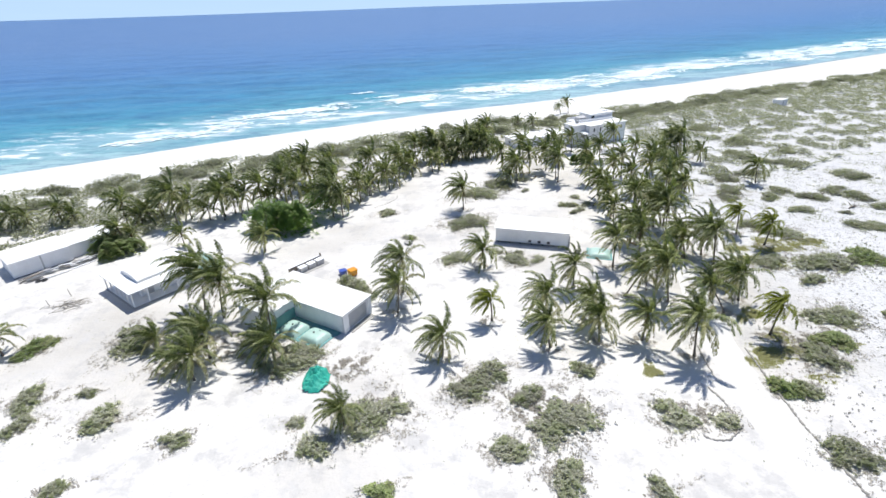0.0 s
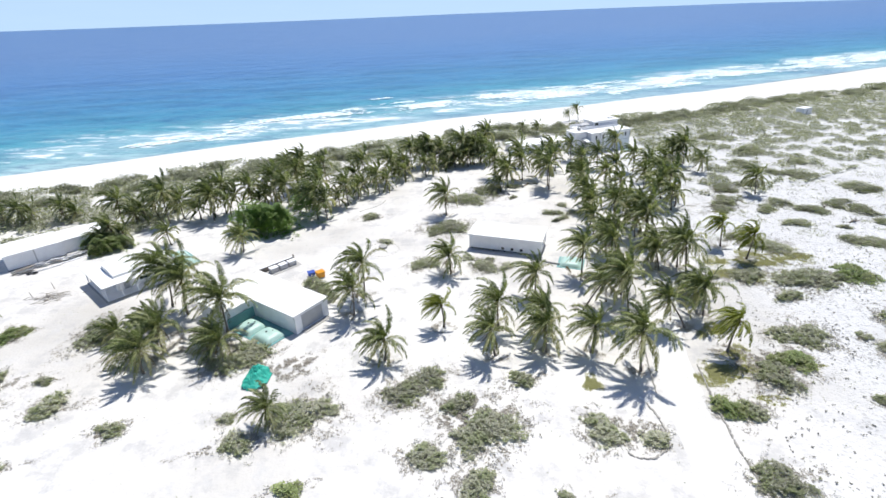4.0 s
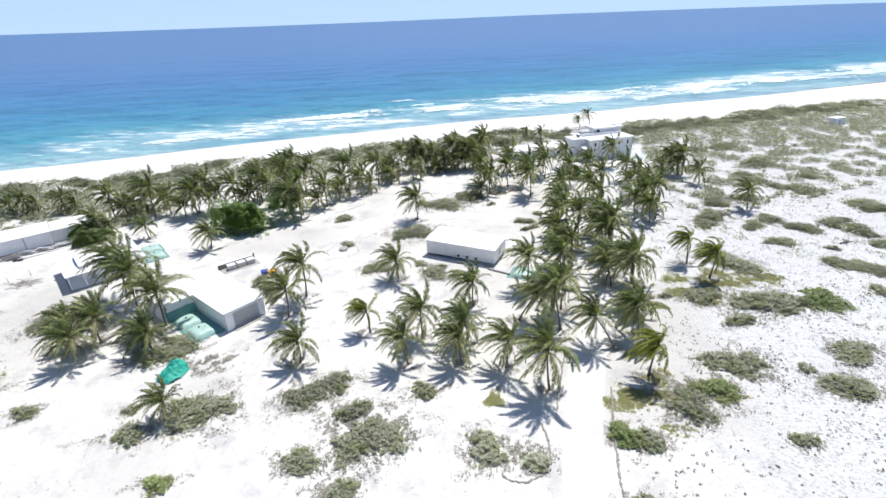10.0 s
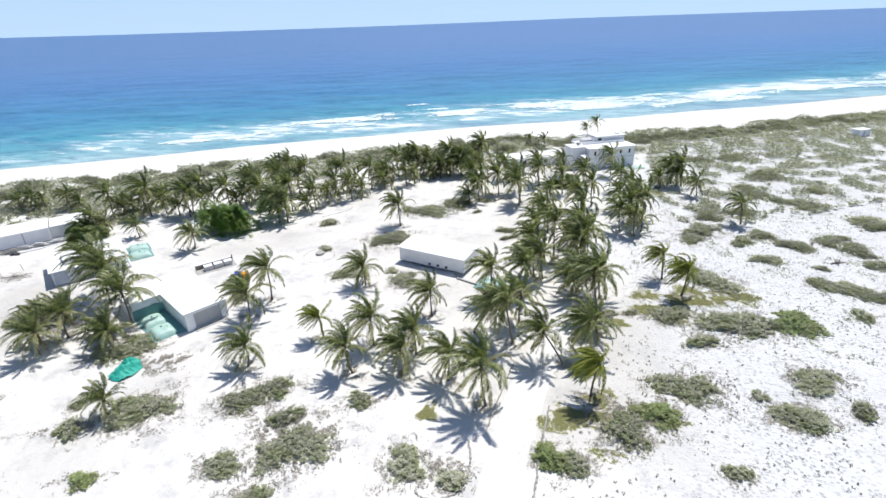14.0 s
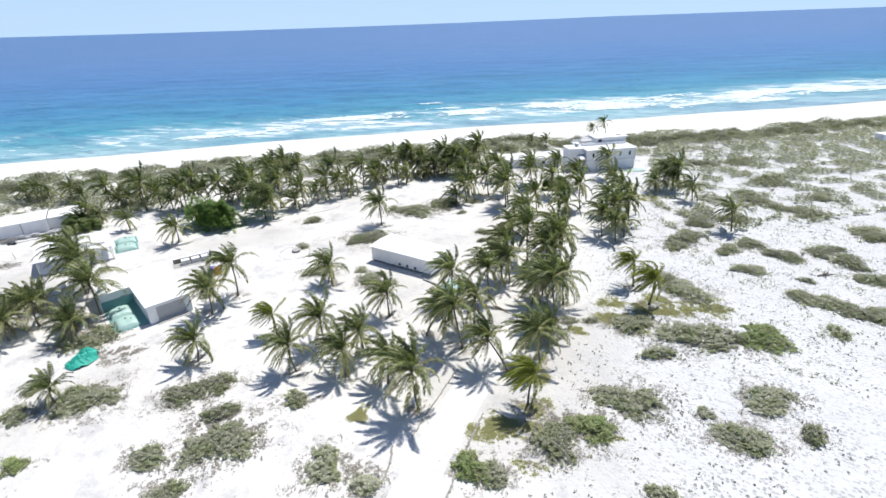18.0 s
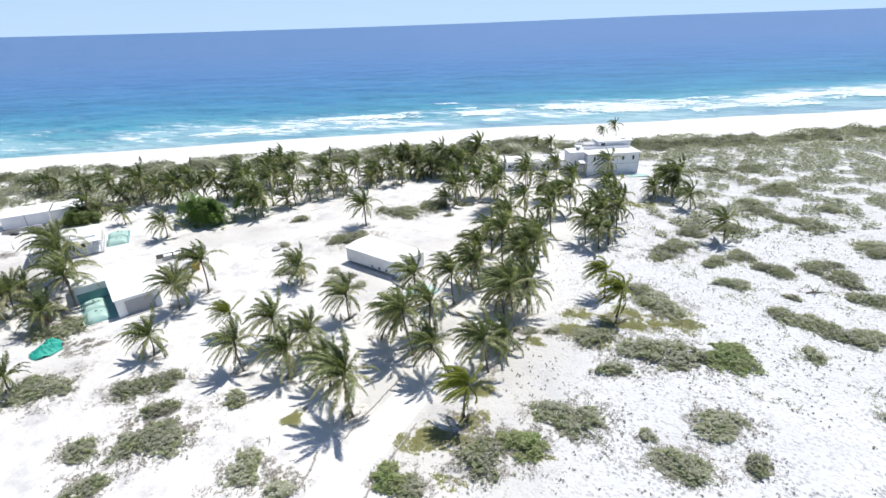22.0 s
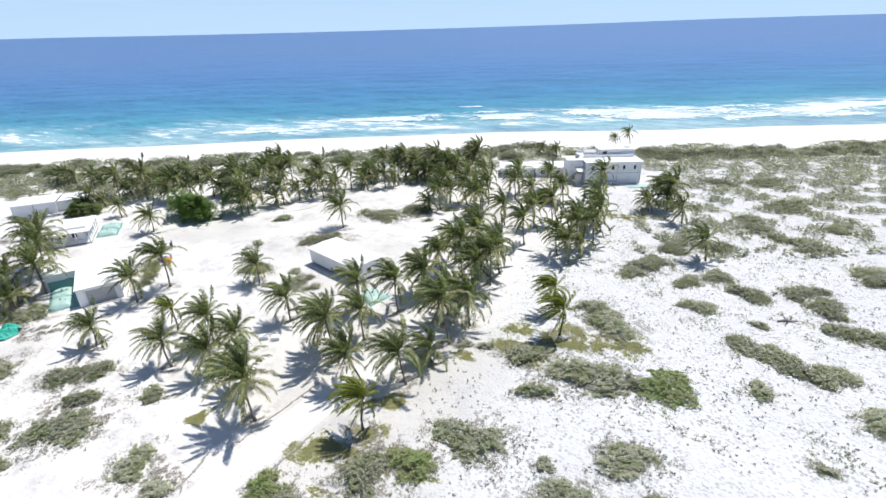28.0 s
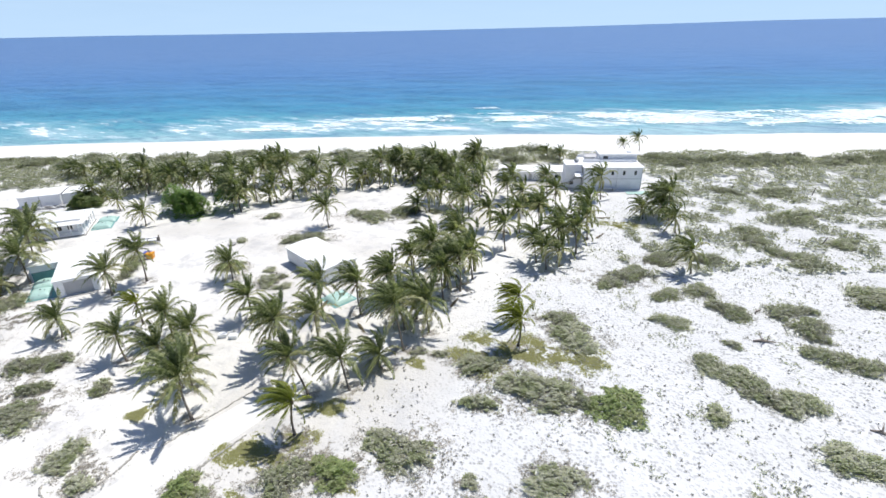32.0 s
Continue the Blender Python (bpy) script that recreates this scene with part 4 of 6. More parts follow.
SHRUBS_NEAR = [
    (72.6, 60.7, 2.2, 1.4), (80.8, 63.2, 1.5, 1.2), (73.7, 61.1, 2.6, 1.8), (63.5, 50.5, 1.4, 0.9), (96.8, 75.8, 1, 0.7), (76.8, 81.4, 1.4, 0.8),
]

PALM_LABELS = {
    "front": "coconut palm with green windswept fronds beside the drive",
    "mid": "coconut palm with dusty green fronds in white sand",
    "grove": "coconut palm in a dense grove below the house",
    "camp": "coconut palm among shrubs beside the white sheds",
    "line": "coconut palm in the row along the dune",
    "house": "coconut palm with shaggy fronds in the rows before the beach house",
    "shore": "coconut palm behind the dune near the house",
}
rnd = random.Random(5)
for key, rows in (("front", PALMS_FRONT), ("mid", PALMS_MID), ("grove", PALMS_GROVE), ("camp", PALMS_CAMP), ("grove", PALMS_GROVE_EDGE), ("house", PALMS_HOUSE), ("line", PALMS_LINE_A), ("line", PALMS_LINE_B), ("shore", PALMS_SHORE)):
    for x, y, h, lean in rows:
        yellow = min(math.hypot(x - a, y - b) for a, b in YELLOW_PALMS) < 1.2
        label = "leaning coconut palm with yellow-green fronds" if yellow else PALM_LABELS[key]
        far = key in ("line", "grove", "shore", "house")
        size = rnd.uniform(0.92, 1.08) * ((0.70 + 0.055 * h if key in ("front", "mid") else 0.50 + 0.075 * h) if h < 7 else 1.08) * (1.25 if key == "camp" and h > 5 else 1.22 if key == "camp" and x < -20 else 0.84 if yellow else 0.94 if key in ("house", "grove") and 36 < x < 66 and y < 152 else 0.78 if key == "shore" and y > 210 else 0.85 if key == "shore" else 1.0)
        palm(x, y, h, lean, "yellow" if yellow else "distant" if far else "green", rnd, label, "coconut palms", 1.04 if far else 1.22, size * (1.08 if far else 1.05), 0.9 if yellow else rnd.uniform(0.08, 0.55), 0.88 if far else 0.95)
        # close neighbours fill the rows
        for side in (-1, 1):
            if key in ("line", "house") and h > 4 and rnd.random() < (0.75 if key == "line" else 0.05):
                du, dv = shore_xy(side * rnd.uniform(1.6, 4.2), rnd.uniform(-1.5, 3.0))
                palm(x + du, y + dv, h * rnd.uniform(0.35, 0.85), lean * 0.5, "distant", rnd, label, "coconut palms", 0.8, rnd.uniform(0.95, 1.1) * (0.80 + 0.03 * h), rnd.uniform(0.1, 0.6), 0.82)
for x, y, h in THICKET_PALMS:
    palm(x, y, h, rnd.uniform(-0.6, 0.2), "green", rnd, "young coconut palm with fronds down to the shrubs", "coconut palms", 0.9, rnd.uniform(0.8, 0.95))

rnd = random.Random(8)
for name, rows in (("camp", SHRUBS_CAMP), ("forecourt", SHRUBS_FORECOURT), ("gate", SHRUBS_GATE), ("near", SHRUBS_NEAR), ("hall", SHRUBS_HALL), ("field", SHRUBS_FIELD), ("east", SHRUBS_EAST)):
    for x, y, rx, ry in rows:
        green = min(math.hypot(x - a, y - b) for a, b in GREEN_SHRUBS) < 2.5
        rx, ry = min(rx, 1.9 * ry), max(ry, 0.6 * rx)
        shrub(x, y, rx, ry, rnd, "green" if green else "grey", "beach shrubs", {"field": 1.05, "east": 0.98, "gate": 1.20}.get(name, 1.22))


def round_tree(x, y, rx, ry, h, label, seed, leaf=None):
    """A broad low tree: short forked trunk and a dense uneven crown of leaf sprays."""
    rg = random.Random(seed)
    z = float(ground_height(np.float64(x), np.float64(y)))
    ob = thing("tree", x, y, 0, label, "tree", "", z)
    part("trunk", tube([(0, 0, -0.1), (0.1, 0, 0.5), (0.15, 0.1, 1.1)], (0.3, 0.24, 0.2), 8), BARK, ob)
    for i in range(6):
        a = i * 1.05 + rg.uniform(-0.3, 0.3)
        part("limb", tube([(0.12, 0.08, 0.9), (math.cos(a) * rx * 0.35, math.sin(a) * ry * 0.35, h * 0.45), (math.cos(a) * rx * 0.7, math.sin(a) * ry * 0.7, h * 0.62)], (0.14, 0.09, 0.04), 5), BARK, ob)
    q = rosettes(8000, rx * 1.2, ry * 1.2, h, 0.38, seed, lobes=9, hollow=0.4, spread=0.26)
    q[..., 2] += 0.15
    f = new("crown", quads_mesh("crown", q, leaf or LEAF_TREE))
    f.parent = ob
    return ob


round_tree(-33.0, 104.6, 8.6, 6.6, 7.6, "broad dark green tree at the edge of the clearing", 3)
round_tree(-68.3, 94.6, 4.8, 3.6, 3.1, "low spreading green tree beside the long shed", 4, LEAF_GREEN)
round_tree(44.5, 150.0, 3.2, 2.6, 3.4, "dark green tree beside the low wing of the house", 6)

# dense scrub on the dune, and the scattered scrub of the flat
rg = np.random.default_rng(21)
u = -170 + 790 * rg.uniform(0, 1, 420000) ** 1.35
v = rg.uniform(66, 176, 420000)
edge = scrub_edge(u) + 5 * np.sin(u / 9.0)
x, y = shore_xy(u, v)
f = 0.40 * patchy(x, y, 24, 3) + 0.60 * patchy(x, y, 12.0, 33) + rg.normal(0, 0.012, len(x))
inland = edge - v
want = 0.32 + 0.40 * (1 - smooth(inland, 34, 62 + 60 * smooth(u, 150, 330)))
# the clearing and the palm grove stay open
clear = (x < 72) & (inland > 24 + 22 * smooth(-u, -30, 5)) & (y < 200)
want = np.where(clear & (u < 190), -9.0, want)
want = np.where((x > 70) & (u < 330) & (inland > 50), 0.12 + 0.32 * smooth(y + 0.5 * (x - 100), 98, 148), want)
over = np.argsort(np.argsort(f)) / len(f) - (1 - want)
keep = (inland > 0) & (over > 0) & (np.hypot(x - 55, y - 180) > 17)
x, y, over = x[keep], y[keep], over[keep]
hump = (0.55 + 0.45 * (1 - smooth(inland[keep], 30, 60))) * np.sqrt(np.clip(over / 0.16, 0, 1)) * 1.35 * (0.35 + 0.65 * patchy(x, y, 5.0, 37))
q = scatter(on_ground(x, y) + np.stack([0 * x, 0 * x, hump * rg.uniform(0.3, 1.0, len(x))], -1), 0.45 + 0.3 * f[keep], 0.48, 5, 4, 0.5, rise=(0.1, 0.7))
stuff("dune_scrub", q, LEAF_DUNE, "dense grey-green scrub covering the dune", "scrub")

# ---- buildings ----
def window(parent, x, y, z, w, h, face=0.0, bars=1):
    """A window set into an opening: frame, pane, sill; x to the right along the wall, y outward depth of the wall's face."""
    holder = part("window", box((x - w / 2 - 0.06, y + 0.05, z - 0.06), (x + w / 2 + 0.06, y + 0.09, z + h + 0.06), 0.005), WHITE, parent, "small dark window with a white frame")
    part("pane", box((x - w / 2, y + 0.035, z), (x + w / 2, y + 0.047, z + h)), GLASS, holder, "dark glass pane")
    part("sill", box((x - w / 2 - 0.1, y - 0.06, z - 0.14), (x + w / 2 + 0.1, y + 0.05, z - 0.065), 0.01), WHITE, holder)
    return holder


def roof_slab(parent, x0, y0, x1, y1, z, thick=0.18, over=0.25, fall=0.0, name="roof"):
    bm = box((x0 - over, y0 - over, z), (x1 + over, y1 + over, z + thick), 0.025)
    if fall:
        for v in bm.verts:
            v.co.z += fall * (v.co.y - (y0 + y1) / 2)
    return part(name, bm, ROOF, parent)


# the garage shed with its rear wing
shed = thing("garage_shed", -14.9, 63.5, 59.0, "white flat-roofed garage shed with a grey roller door", "shed")
H = 3.15
place(part("wall", wall_with_openings(6.8, H, 0.2, [(1.35, 5.75, 0.05, 2.75)], -0.3), WHITE, shed), 0, 0, 0)
place(part("wall", wall_with_openings(10.3, H, 0.2, [], -0.3), WHITE, shed), 0, 10.3, 0, 0, 0, -90)
place(part("wall", wall_with_openings(16.8, H, 0.2, [(3.0, 4.2, 1.2, 2.2), (9.0, 10.2, 1.2, 2.2)], -0.3), WHITE, shed), 6.8, 0.2, 0, 0, 0, 90)
place(part("wall", wall_with_openings(5.2, H, 0.2, [(3.2, 4.1, 0.05, 2.1)], -0.3), WHITE, shed), -5.2, 10.3, 0)
place(part("wall", wall_with_openings(6.5, H, 0.2, [], -0.3), WHITE, shed), -5.2, 17.0, 0, 0, 0, -90)
place(part("wall", wall_with_openings(12.0, H, 0.2, [], -0.3), WHITE, shed), 6.8, 17.2, 0, 0, 0, 180)
roof_slab(shed, 0, 0, 6.8, 17.2, H, 0.2, 0.22)
part("wing_roof", box((-5.4, 10.1, H), (-0.224, 17.4, H + 0.195), 0.02), ROOF, shed)
door = part("roller_door", box((1.35, 0.22, 0.0), (5.75, 0.27, 2.75)), GREY, shed, "grey roller door")
for i in range(17):
    part("slat", box((1.37, 0.185, 0.06 + i * 0.158), (5.73, 0.218, 0.06 + i * 0.158 + 0.145), 0.006), GREY, door)
part("door_pilaster", box((0.0, -0.13, -0.3), (1.15, -0.003, H - 0.02), 0.02), WHITE, shed)
part("door_pilaster", box((5.95, -0.13, -0.3), (6.8, -0.003, H - 0.02), 0.02), WHITE, shed)
part("threshold", box((0.9, -1.0, -0.3), (6.2, -0.14, 0.06), 0.02), SLAB, shed, "grey concrete threshold")
part("door", box((-2.0, 10.38, 0.05), (-1.1, 10.43, 2.1), 0.01), GREY, shed, "grey side door")
for yy in (3.8, 9.8):
    place(window(shed, 0, 0, 0, 1.1, 0.9), 6.85, yy, 1.25, 0, 0, 90)


def pillow_tank(x, y, turn, w, d, h, label, group):
    """A flexible pillow tank: a swollen fabric bag with flat welded seams, a filler and a hose port, on a ground sheet."""
    ob = thing("pillow_tank", x, y, turn, label, "tank", group, float(ground_height(np.float64(x), np.float64(y))))
    bm = bmesh.new()
    n = 14
    grid = [[bm.verts.new((w * (i / n), d * (k / n), 0)) for i in range(n + 1)] for k in range(n + 1)]
    for k in range(n):
        for i in range(n):
            bm.faces.new([grid[k][i], grid[k][i + 1], grid[k + 1][i + 1], grid[k + 1][i]]).smooth = True
    for v in bm.verts:
        a, b = v.co.x / w * 2 - 1, v.co.y / d * 2 - 1
        s = max(0.0, (1 - abs(a) ** 3.6)) ** 0.55 * max(0.0, (1 - abs(b) ** 3.6)) ** 0.55
        v.co.z = 0.10 + h * s + 0.03 * math.sin(5 * a + 2 * b) * s
    part("bag", bm, TANK, ob)
    part("ground_sheet", box((-0.35, -0.35, -0.05), (w + 0.35, d + 0.35, 0.08), 0.02), SHADED_TEAL, ob, "teal ground sheet")
    part("filler", tube([(w * 0.5, d * 0.55, h * 0.9), (w * 0.5, d * 0.55, h + 0.22)], (0.16, 0.13), 8), DARK, ob, "dark filler cap")
    part("valve", tube([(w * 0.72, d * 0.42, h * 0.9), (w * 0.72, d * 0.42, h + 0.18)], (0.09, 0.08), 8), DARK, ob, "dark valve")
    part("hose", tube([(w * 0.5, d * 0.1, h * 0.75), (w * 0.3, d * 0.2, h * 0.95), (w * 0.08, d * 0.15, 0.5), (-0.2, d * 0.1, 0.08)], (0.05, 0.05, 0.05, 0.05), 6), DARK, ob, "black hose")
    return ob


def local(x, y, origin, turn):
    a = radians(turn)
    return origin[0] + x * math.cos(a) - y * math.sin(a), origin[1] + x * math.sin(a) + y * math.cos(a)


for y0 in (1.2, 5.7):
    px, py = local(-4.6, y0, (-14.9, 63.5), 59)
    pillow_tank(px, py, 59, 3.4, 4.0, 0.85, "pale green pillow water tank beside the garage shed", "pillow tanks")
pillow_tank(-46.1, 85.3, 52, 3.9, 3.7, 0.8, "pale green pillow water tank beside the veranda house", "pillow tanks")
pillow_tank(-49.4, 88.3, 52, 3.9, 3.7, 0.8, "pale green pillow water tank beside the veranda house", "pillow tanks")
pillow_tank(29.0, 86.2, -16, 4.2, 4.0, 0.8, "pale green pillow water tank beside the white hall", "pillow tanks")

# added sheet: teal-tinted shade of the wing wall given as colour
px, py = local(-5.0, 10.24, (-14.9, 63.5), 59)
wing_shade = thing("shade_sheet", px, py, 59, "teal sheet added on the shed wing for its teal-tinted shade", "sheet", "", 0.0)
part("sheet", box((0.0, -0.05, 0.02), (4.9, 0.0, 1.9), 0.01), SHADED_TEAL, wing_shade)
# dark strip: the garage wall's shade on the teal ground sheet, as colour
px, py = local(-1.05, 0.6, (-14.9, 63.5), 59)
strip_shade = thing("shade_sheet", px, py, 59, "dark teal sheet beside the tanks with the wall's shade in its colour", "sheet", "", 0.05)
part("sheet", box((0.0, 0.0, -0.06), (1.0, 9.4, 0.04), 0.01), SHADED_TEAL, strip_shade)

# the veranda house
VX, VY, VT = -52.2, 72.6, 52.0
ver = thing("veranda_house", VX, VY, VT, "white single-storey house with a veranda all round", "house")
LX, LY = 12.8, 11.2
part("slab", box((-0.3, -0.3, -0.3), (LX + 0.3, LY + 0.3, 0.18), 0.03), SLAB, ver, "grey concrete veranda slab")
part("floor_edge", box((-0.05, -0.05, 0.184), (LX + 0.05, LY + 0.05, 0.24), 0.02), WHITE, ver)
place(part("wall", wall_with_openings(8.6, 2.9, 0.2, [(1.2, 2.2, 0.24, 2.2), (4.0, 5.4, 1.0, 2.1), (6.6, 7.6, 1.0, 2.1)], 0.24), WHITE, ver), 2.4, 2.6, 0)
place(part("wall", wall_with_openings(6.0, 2.9, 0.2, [(1.2, 2.4, 1.0, 2.1), (3.9, 4.9, 0.24, 2.2)], 0.24), WHITE, ver), 2.4, 8.8, 0, 0, 0, -90)
place(part("wall", wall_with_openings(6.0, 2.9, 0.2, [(2.0, 3.4, 1.0, 2.1)], 0.24), WHITE, ver), 11.0, 2.8, 0, 0, 0, 90)
place(part("wall", wall_with_openings(8.2, 2.9, 0.2, [], 0.24), WHITE, ver), 10.8, 9.0, 0, 0, 0, 180)
for x, w in ((7.1, 1.4), (9.5, 1.0)):
    window(ver, x, 2.6, 1.0, w, 1.1)
part("door", box((3.62, 2.68, 0.25), (4.58, 2.73, 2.2), 0.01), GREY, ver, "grey panel door")
place(window(ver, 0, 0, 0, 1.2, 1.1), 2.4, 7.0, 1.0, 0, 0, -90)
place(window(ver, 0, 0, 0, 1.4, 1.1), 11.05, 5.5, 1.0, 0, 0, 90)
part("veranda_roof", box((-0.45, -0.45, 2.95), (LX + 0.45, LY + 0.45, 3.1), 0.03), ROOF, ver, "flat white veranda roof")
bm = bmesh.new()
ridge = [(2.3, 2.4, 3.12), (2.3, 9.2, 3.12), (2.3, 9.2, 3.55), (2.3, 7.4, 3.95), (2.3, 5.8, 4.1), (2.3, 4.2, 3.95), (2.3, 2.4, 3.55)]
a = [bm.verts.new(p) for p in ridge]
b = [bm.verts.new((LX - 0.6, p[1], p[2])) for p in ridge]
order = (0, 6, 5, 4, 3, 2, 1)
bm.faces.new([a[i] for i in order])
bm.faces.new([b[i] for i in reversed(order)])
for i in range(7):
    p, q = order[i], order[(i + 1) % 7]
    bm.faces.new([a[q], a[p], b[p], b[q]])
bmesh.ops.recalc_face_normals(bm, faces=bm.faces)
part("raised_roof", bm, ROOF, ver, "low-pitched white raised roof")
for i in range(6):
    t = i / 5
    for px, py in ((t * LX, 0.05), (t * LX, LY - 0.05), (0.05, t * LY), (LX - 0.05, t * LY)):
        if (i in (0, 5)) and py not in (0.05, LY - 0.05):
            continue
        part("post", box((px - 0.09, py - 0.09, 0.2), (px + 0.09, py + 0.09, 2.95), 0.012), WHITE, ver)
for i in range(4):
    part("railing", box((LX - 0.12, 0.3 + i * 2.2, 1.0), (LX - 0.04, 2.2 + i * 2.2, 1.07), 0.01), WHITE, ver)

# the long shed with stored timber in front of it
LSX, LSY, LST = -82.0, 84.5, 50.0
lon = thing("long_shed", LSX, LSY, LST, "long white panelled shed with a flat white roof", "shed")
place(part("wall", wall_with_openings(10.0, 3.1, 0.2, [], -0.2), WHITE, lon), 0, 0, 0)
for i in range(2):
    part("wall_panel", box((0.15 + i * 5.0, -0.035, 0.1), (4.75 + i * 5.0, -0.004, 3.0), 0.01), WHITE, lon)
part("seam", box((4.82, -0.05, 0.0), (5.08, -0.004, 3.05)), GREY, lon, "grey seam strip")
place(part("wall", wall_with_openings(8.0, 3.1, 0.2, [], -0.2), WHITE, lon), 0, 8.2, 0, 0, 0, -90)
place(part("wall", wall_with_openings(8.2, 2.8, 0.2, [(5.6, 7.2, 1.3, 2.1)], -0.2), WHITE, lon), 10.0, 1.2, 0)
window(lon, 16.4, 1.2, 1.3, 1.6, 0.8)
place(part("wall", wall_with_openings(1.2, 3.1, 0.2, [], -0.2), WHITE, lon), 10.0, 0.2, 0, 0, 0, 90)
place(part("wall", wall_with_openings(6.8, 2.8, 0.2, [], -0.2), WHITE, lon), 18.2, 1.4, 0, 0, 0, 90)
place(part("wall", wall_with_openings(18.0, 2.8, 0.2, [], -0.2), WHITE, lon), 18.2, 8.4, 0, 0, 0, 180)
roof_slab(lon, 0, 0, 9.95, 8.4, 3.1, 0.16, 0.2)
roof_slab(lon, 10.45, 1.2, 18.2, 8.4, 2.8, 0.16, 0.2, name="rear_roof")
part("plinth", box((-0.1, -0.12, -0.3), (10.1, 0.0, 0.08), 0.02), DARK, lon)

pile = random.Random(11)
for i in range(11):
    px, py = local(1.4 + i * 1.2 + pile.uniform(-0.3, 0.3), -2.7 + pile.uniform(-0.9, 0.7), (LSX, LSY), LST)
    ob = thing("timber_stack", px, py, LST + pile.uniform(-20, 20), "stack of weathered boards on the sand by the shed", "timber stack", "stored timber", float(ground_height(np.float64(px), np.float64(py))) - 0.02)
    for k in range(pile.randint(5, 10)):
        w = pile.uniform(1.3, 3.0)
        place(part("board", box((-w / 2, -0.15, 0), (w / 2, 0.15, 0.09), 0.01), pile.choice((WOOD, STEEL, WHITE, GREY, ROOF)), ob), pile.uniform(-0.2, 0.2), pile.uniform(-0.4, 0.4), k * 0.1, 0, 0, pile.uniform(-14, 14))
for i in range(3):
    px, py = local(5.5 + i * 3.4, -4.9 + 0.35 * i, (LSX, LSY), LST)
    ob = thing("pipe", px, py, LST + 2, "long white pipe lying on the sand", "pipe", "pipes by the long shed", 0.1)
    part("tube", tube([(-2.6, 0, 0), (2.6, 0, 0)], (0.13, 0.13), 8), WHITE, ob)
px, py = local(2.6, -5.0, (LSX, LSY), LST)
for i in range(2):
    ob = thing("tyre", px + i * 0.9, py + i * 0.35, 20 * i, "old black tyre lying on the sand", "tyre", "tyres", 0.02)
    bm = bmesh.new()
    for k in range(14):
        a = 2 * math.pi * k / 14
        for r, z in ((0.28, 0.05), (0.5, 0.02), (0.52, 0.2), (0.3, 0.23)):
            bm.verts.new((r * math.cos(a), r * math.sin(a), z))
    bm.verts.ensure_lookup_table()
    for k in range(14):
        for j in range(4):
            p, q = k * 4, ((k + 1) % 14) * 4
            bm.faces.new([bm.verts[p + j], bm.verts[q + j], bm.verts[q + (j + 1) % 4], bm.verts[p + (j + 1) % 4]])
    bmesh.ops.recalc_face_normals(bm, faces=bm.faces)
    part("carcass", bm, DARK, ob)

# the white hall raised on stumps
HX, HY, HT = 11.8, 94.6, -16.0
hall = thing("white_hall", HX, HY, HT, "long white windowless hall raised on short stumps", "hall")
WL, WD = 14.8, 6.9
vents = [(6.8, 7.4, 0.55, 1.15), (8.7, 9.3, 0.55, 1.15), (10.6, 11.2, 0.55, 1.15)]
place(part("wall", wall_with_openings(WL, 3.25, 0.18, vents, 0.42), WHITE, hall), 0, 0, 0)
place(part("wall", wall_with_openings(WD - 0.2, 3.25, 0.18, [], 0.42), WHITE, hall), 0, WD, 0, 0, 0, -90)
place(part("wall", wall_with_openings(WD - 0.2, 3.25, 0.18, [(2.6, 3.6, 1.2, 2.3)], 0.42), WHITE, hall), WL, 0.2, 0, 0, 0, 90)
place(part("wall", wall_with_openings(WL - 0.4, 3.25, 0.18, [], 0.42), WHITE, hall), WL - 0.2, WD, 0, 0, 0, 180)
bm = bmesh.new()
pr = [(-0.3, 3.25), (WD / 2, 3.5), (WD + 0.3, 3.25), (WD + 0.3, 3.4), (WD / 2, 3.66), (-0.3, 3.4)]
a = [bm.verts.new((-0.3, p, z)) for p, z in pr]
b = [bm.verts.new((WL + 0.3, p, z)) for p, z in pr]
bm.faces.new(list(reversed(a)))
bm.faces.new(b)
for i in range(6):
    bm.faces.new([a[i], a[(i + 1) % 6], b[(i + 1) % 6], b[i]])
bmesh.ops.recalc_face_normals(bm, faces=bm.faces)
part("roof", bm, ROOF, hall)
# floor and stumps near-black: the shadow under the hall put into their colour
part("floor", box((0.2, 0.2, 0.28), (WL - 0.2, WD - 0.2, 0.42)), DARK, hall)
# near-black boxes in the vents stand for the shade inside
for x0, x1, z0, z1 in vents:
    v = part("vent", box((x0 + 0.02, 0.1, z0 + 0.02), (x1 - 0.02, 0.14, z1 - 0.02), 0.004), DARK, hall, "small dark vent opening")
place(window(hall, 0, 0, 0, 1.0, 1.1), WL + 0.03, 3.3, 1.2, 0, 0, 90)
for i in range(7):
    for py in (0.5, WD / 2, WD - 0.5):
        part("stump", tube([(0.5 + i * (WL - 1) / 6, py, -0.3), (0.5 + i * (WL - 1) / 6, py, 0.29)], (0.16, 0.14), 7), DARK, hall)
steps = thing("steps", *local(12.9, -0.9, (HX, HY), HT), HT, "small grey steps against the white hall", "steps")
for i in range(3):
    part("tread", box((0, i * 0.28, 0), (1.8, i * 0.28 + 0.3, 0.14 + i * 0.14), 0.012), SLAB, steps)
ramp = thing("low_wall", *local(14.2, -2.0, (HX, HY), HT), HT - 8, "low pale coping wall beside the hall", "wall")
part("coping", box((0, 0, 0), (5.2, 0.3, 0.35), 0.03), SLAB, ramp)

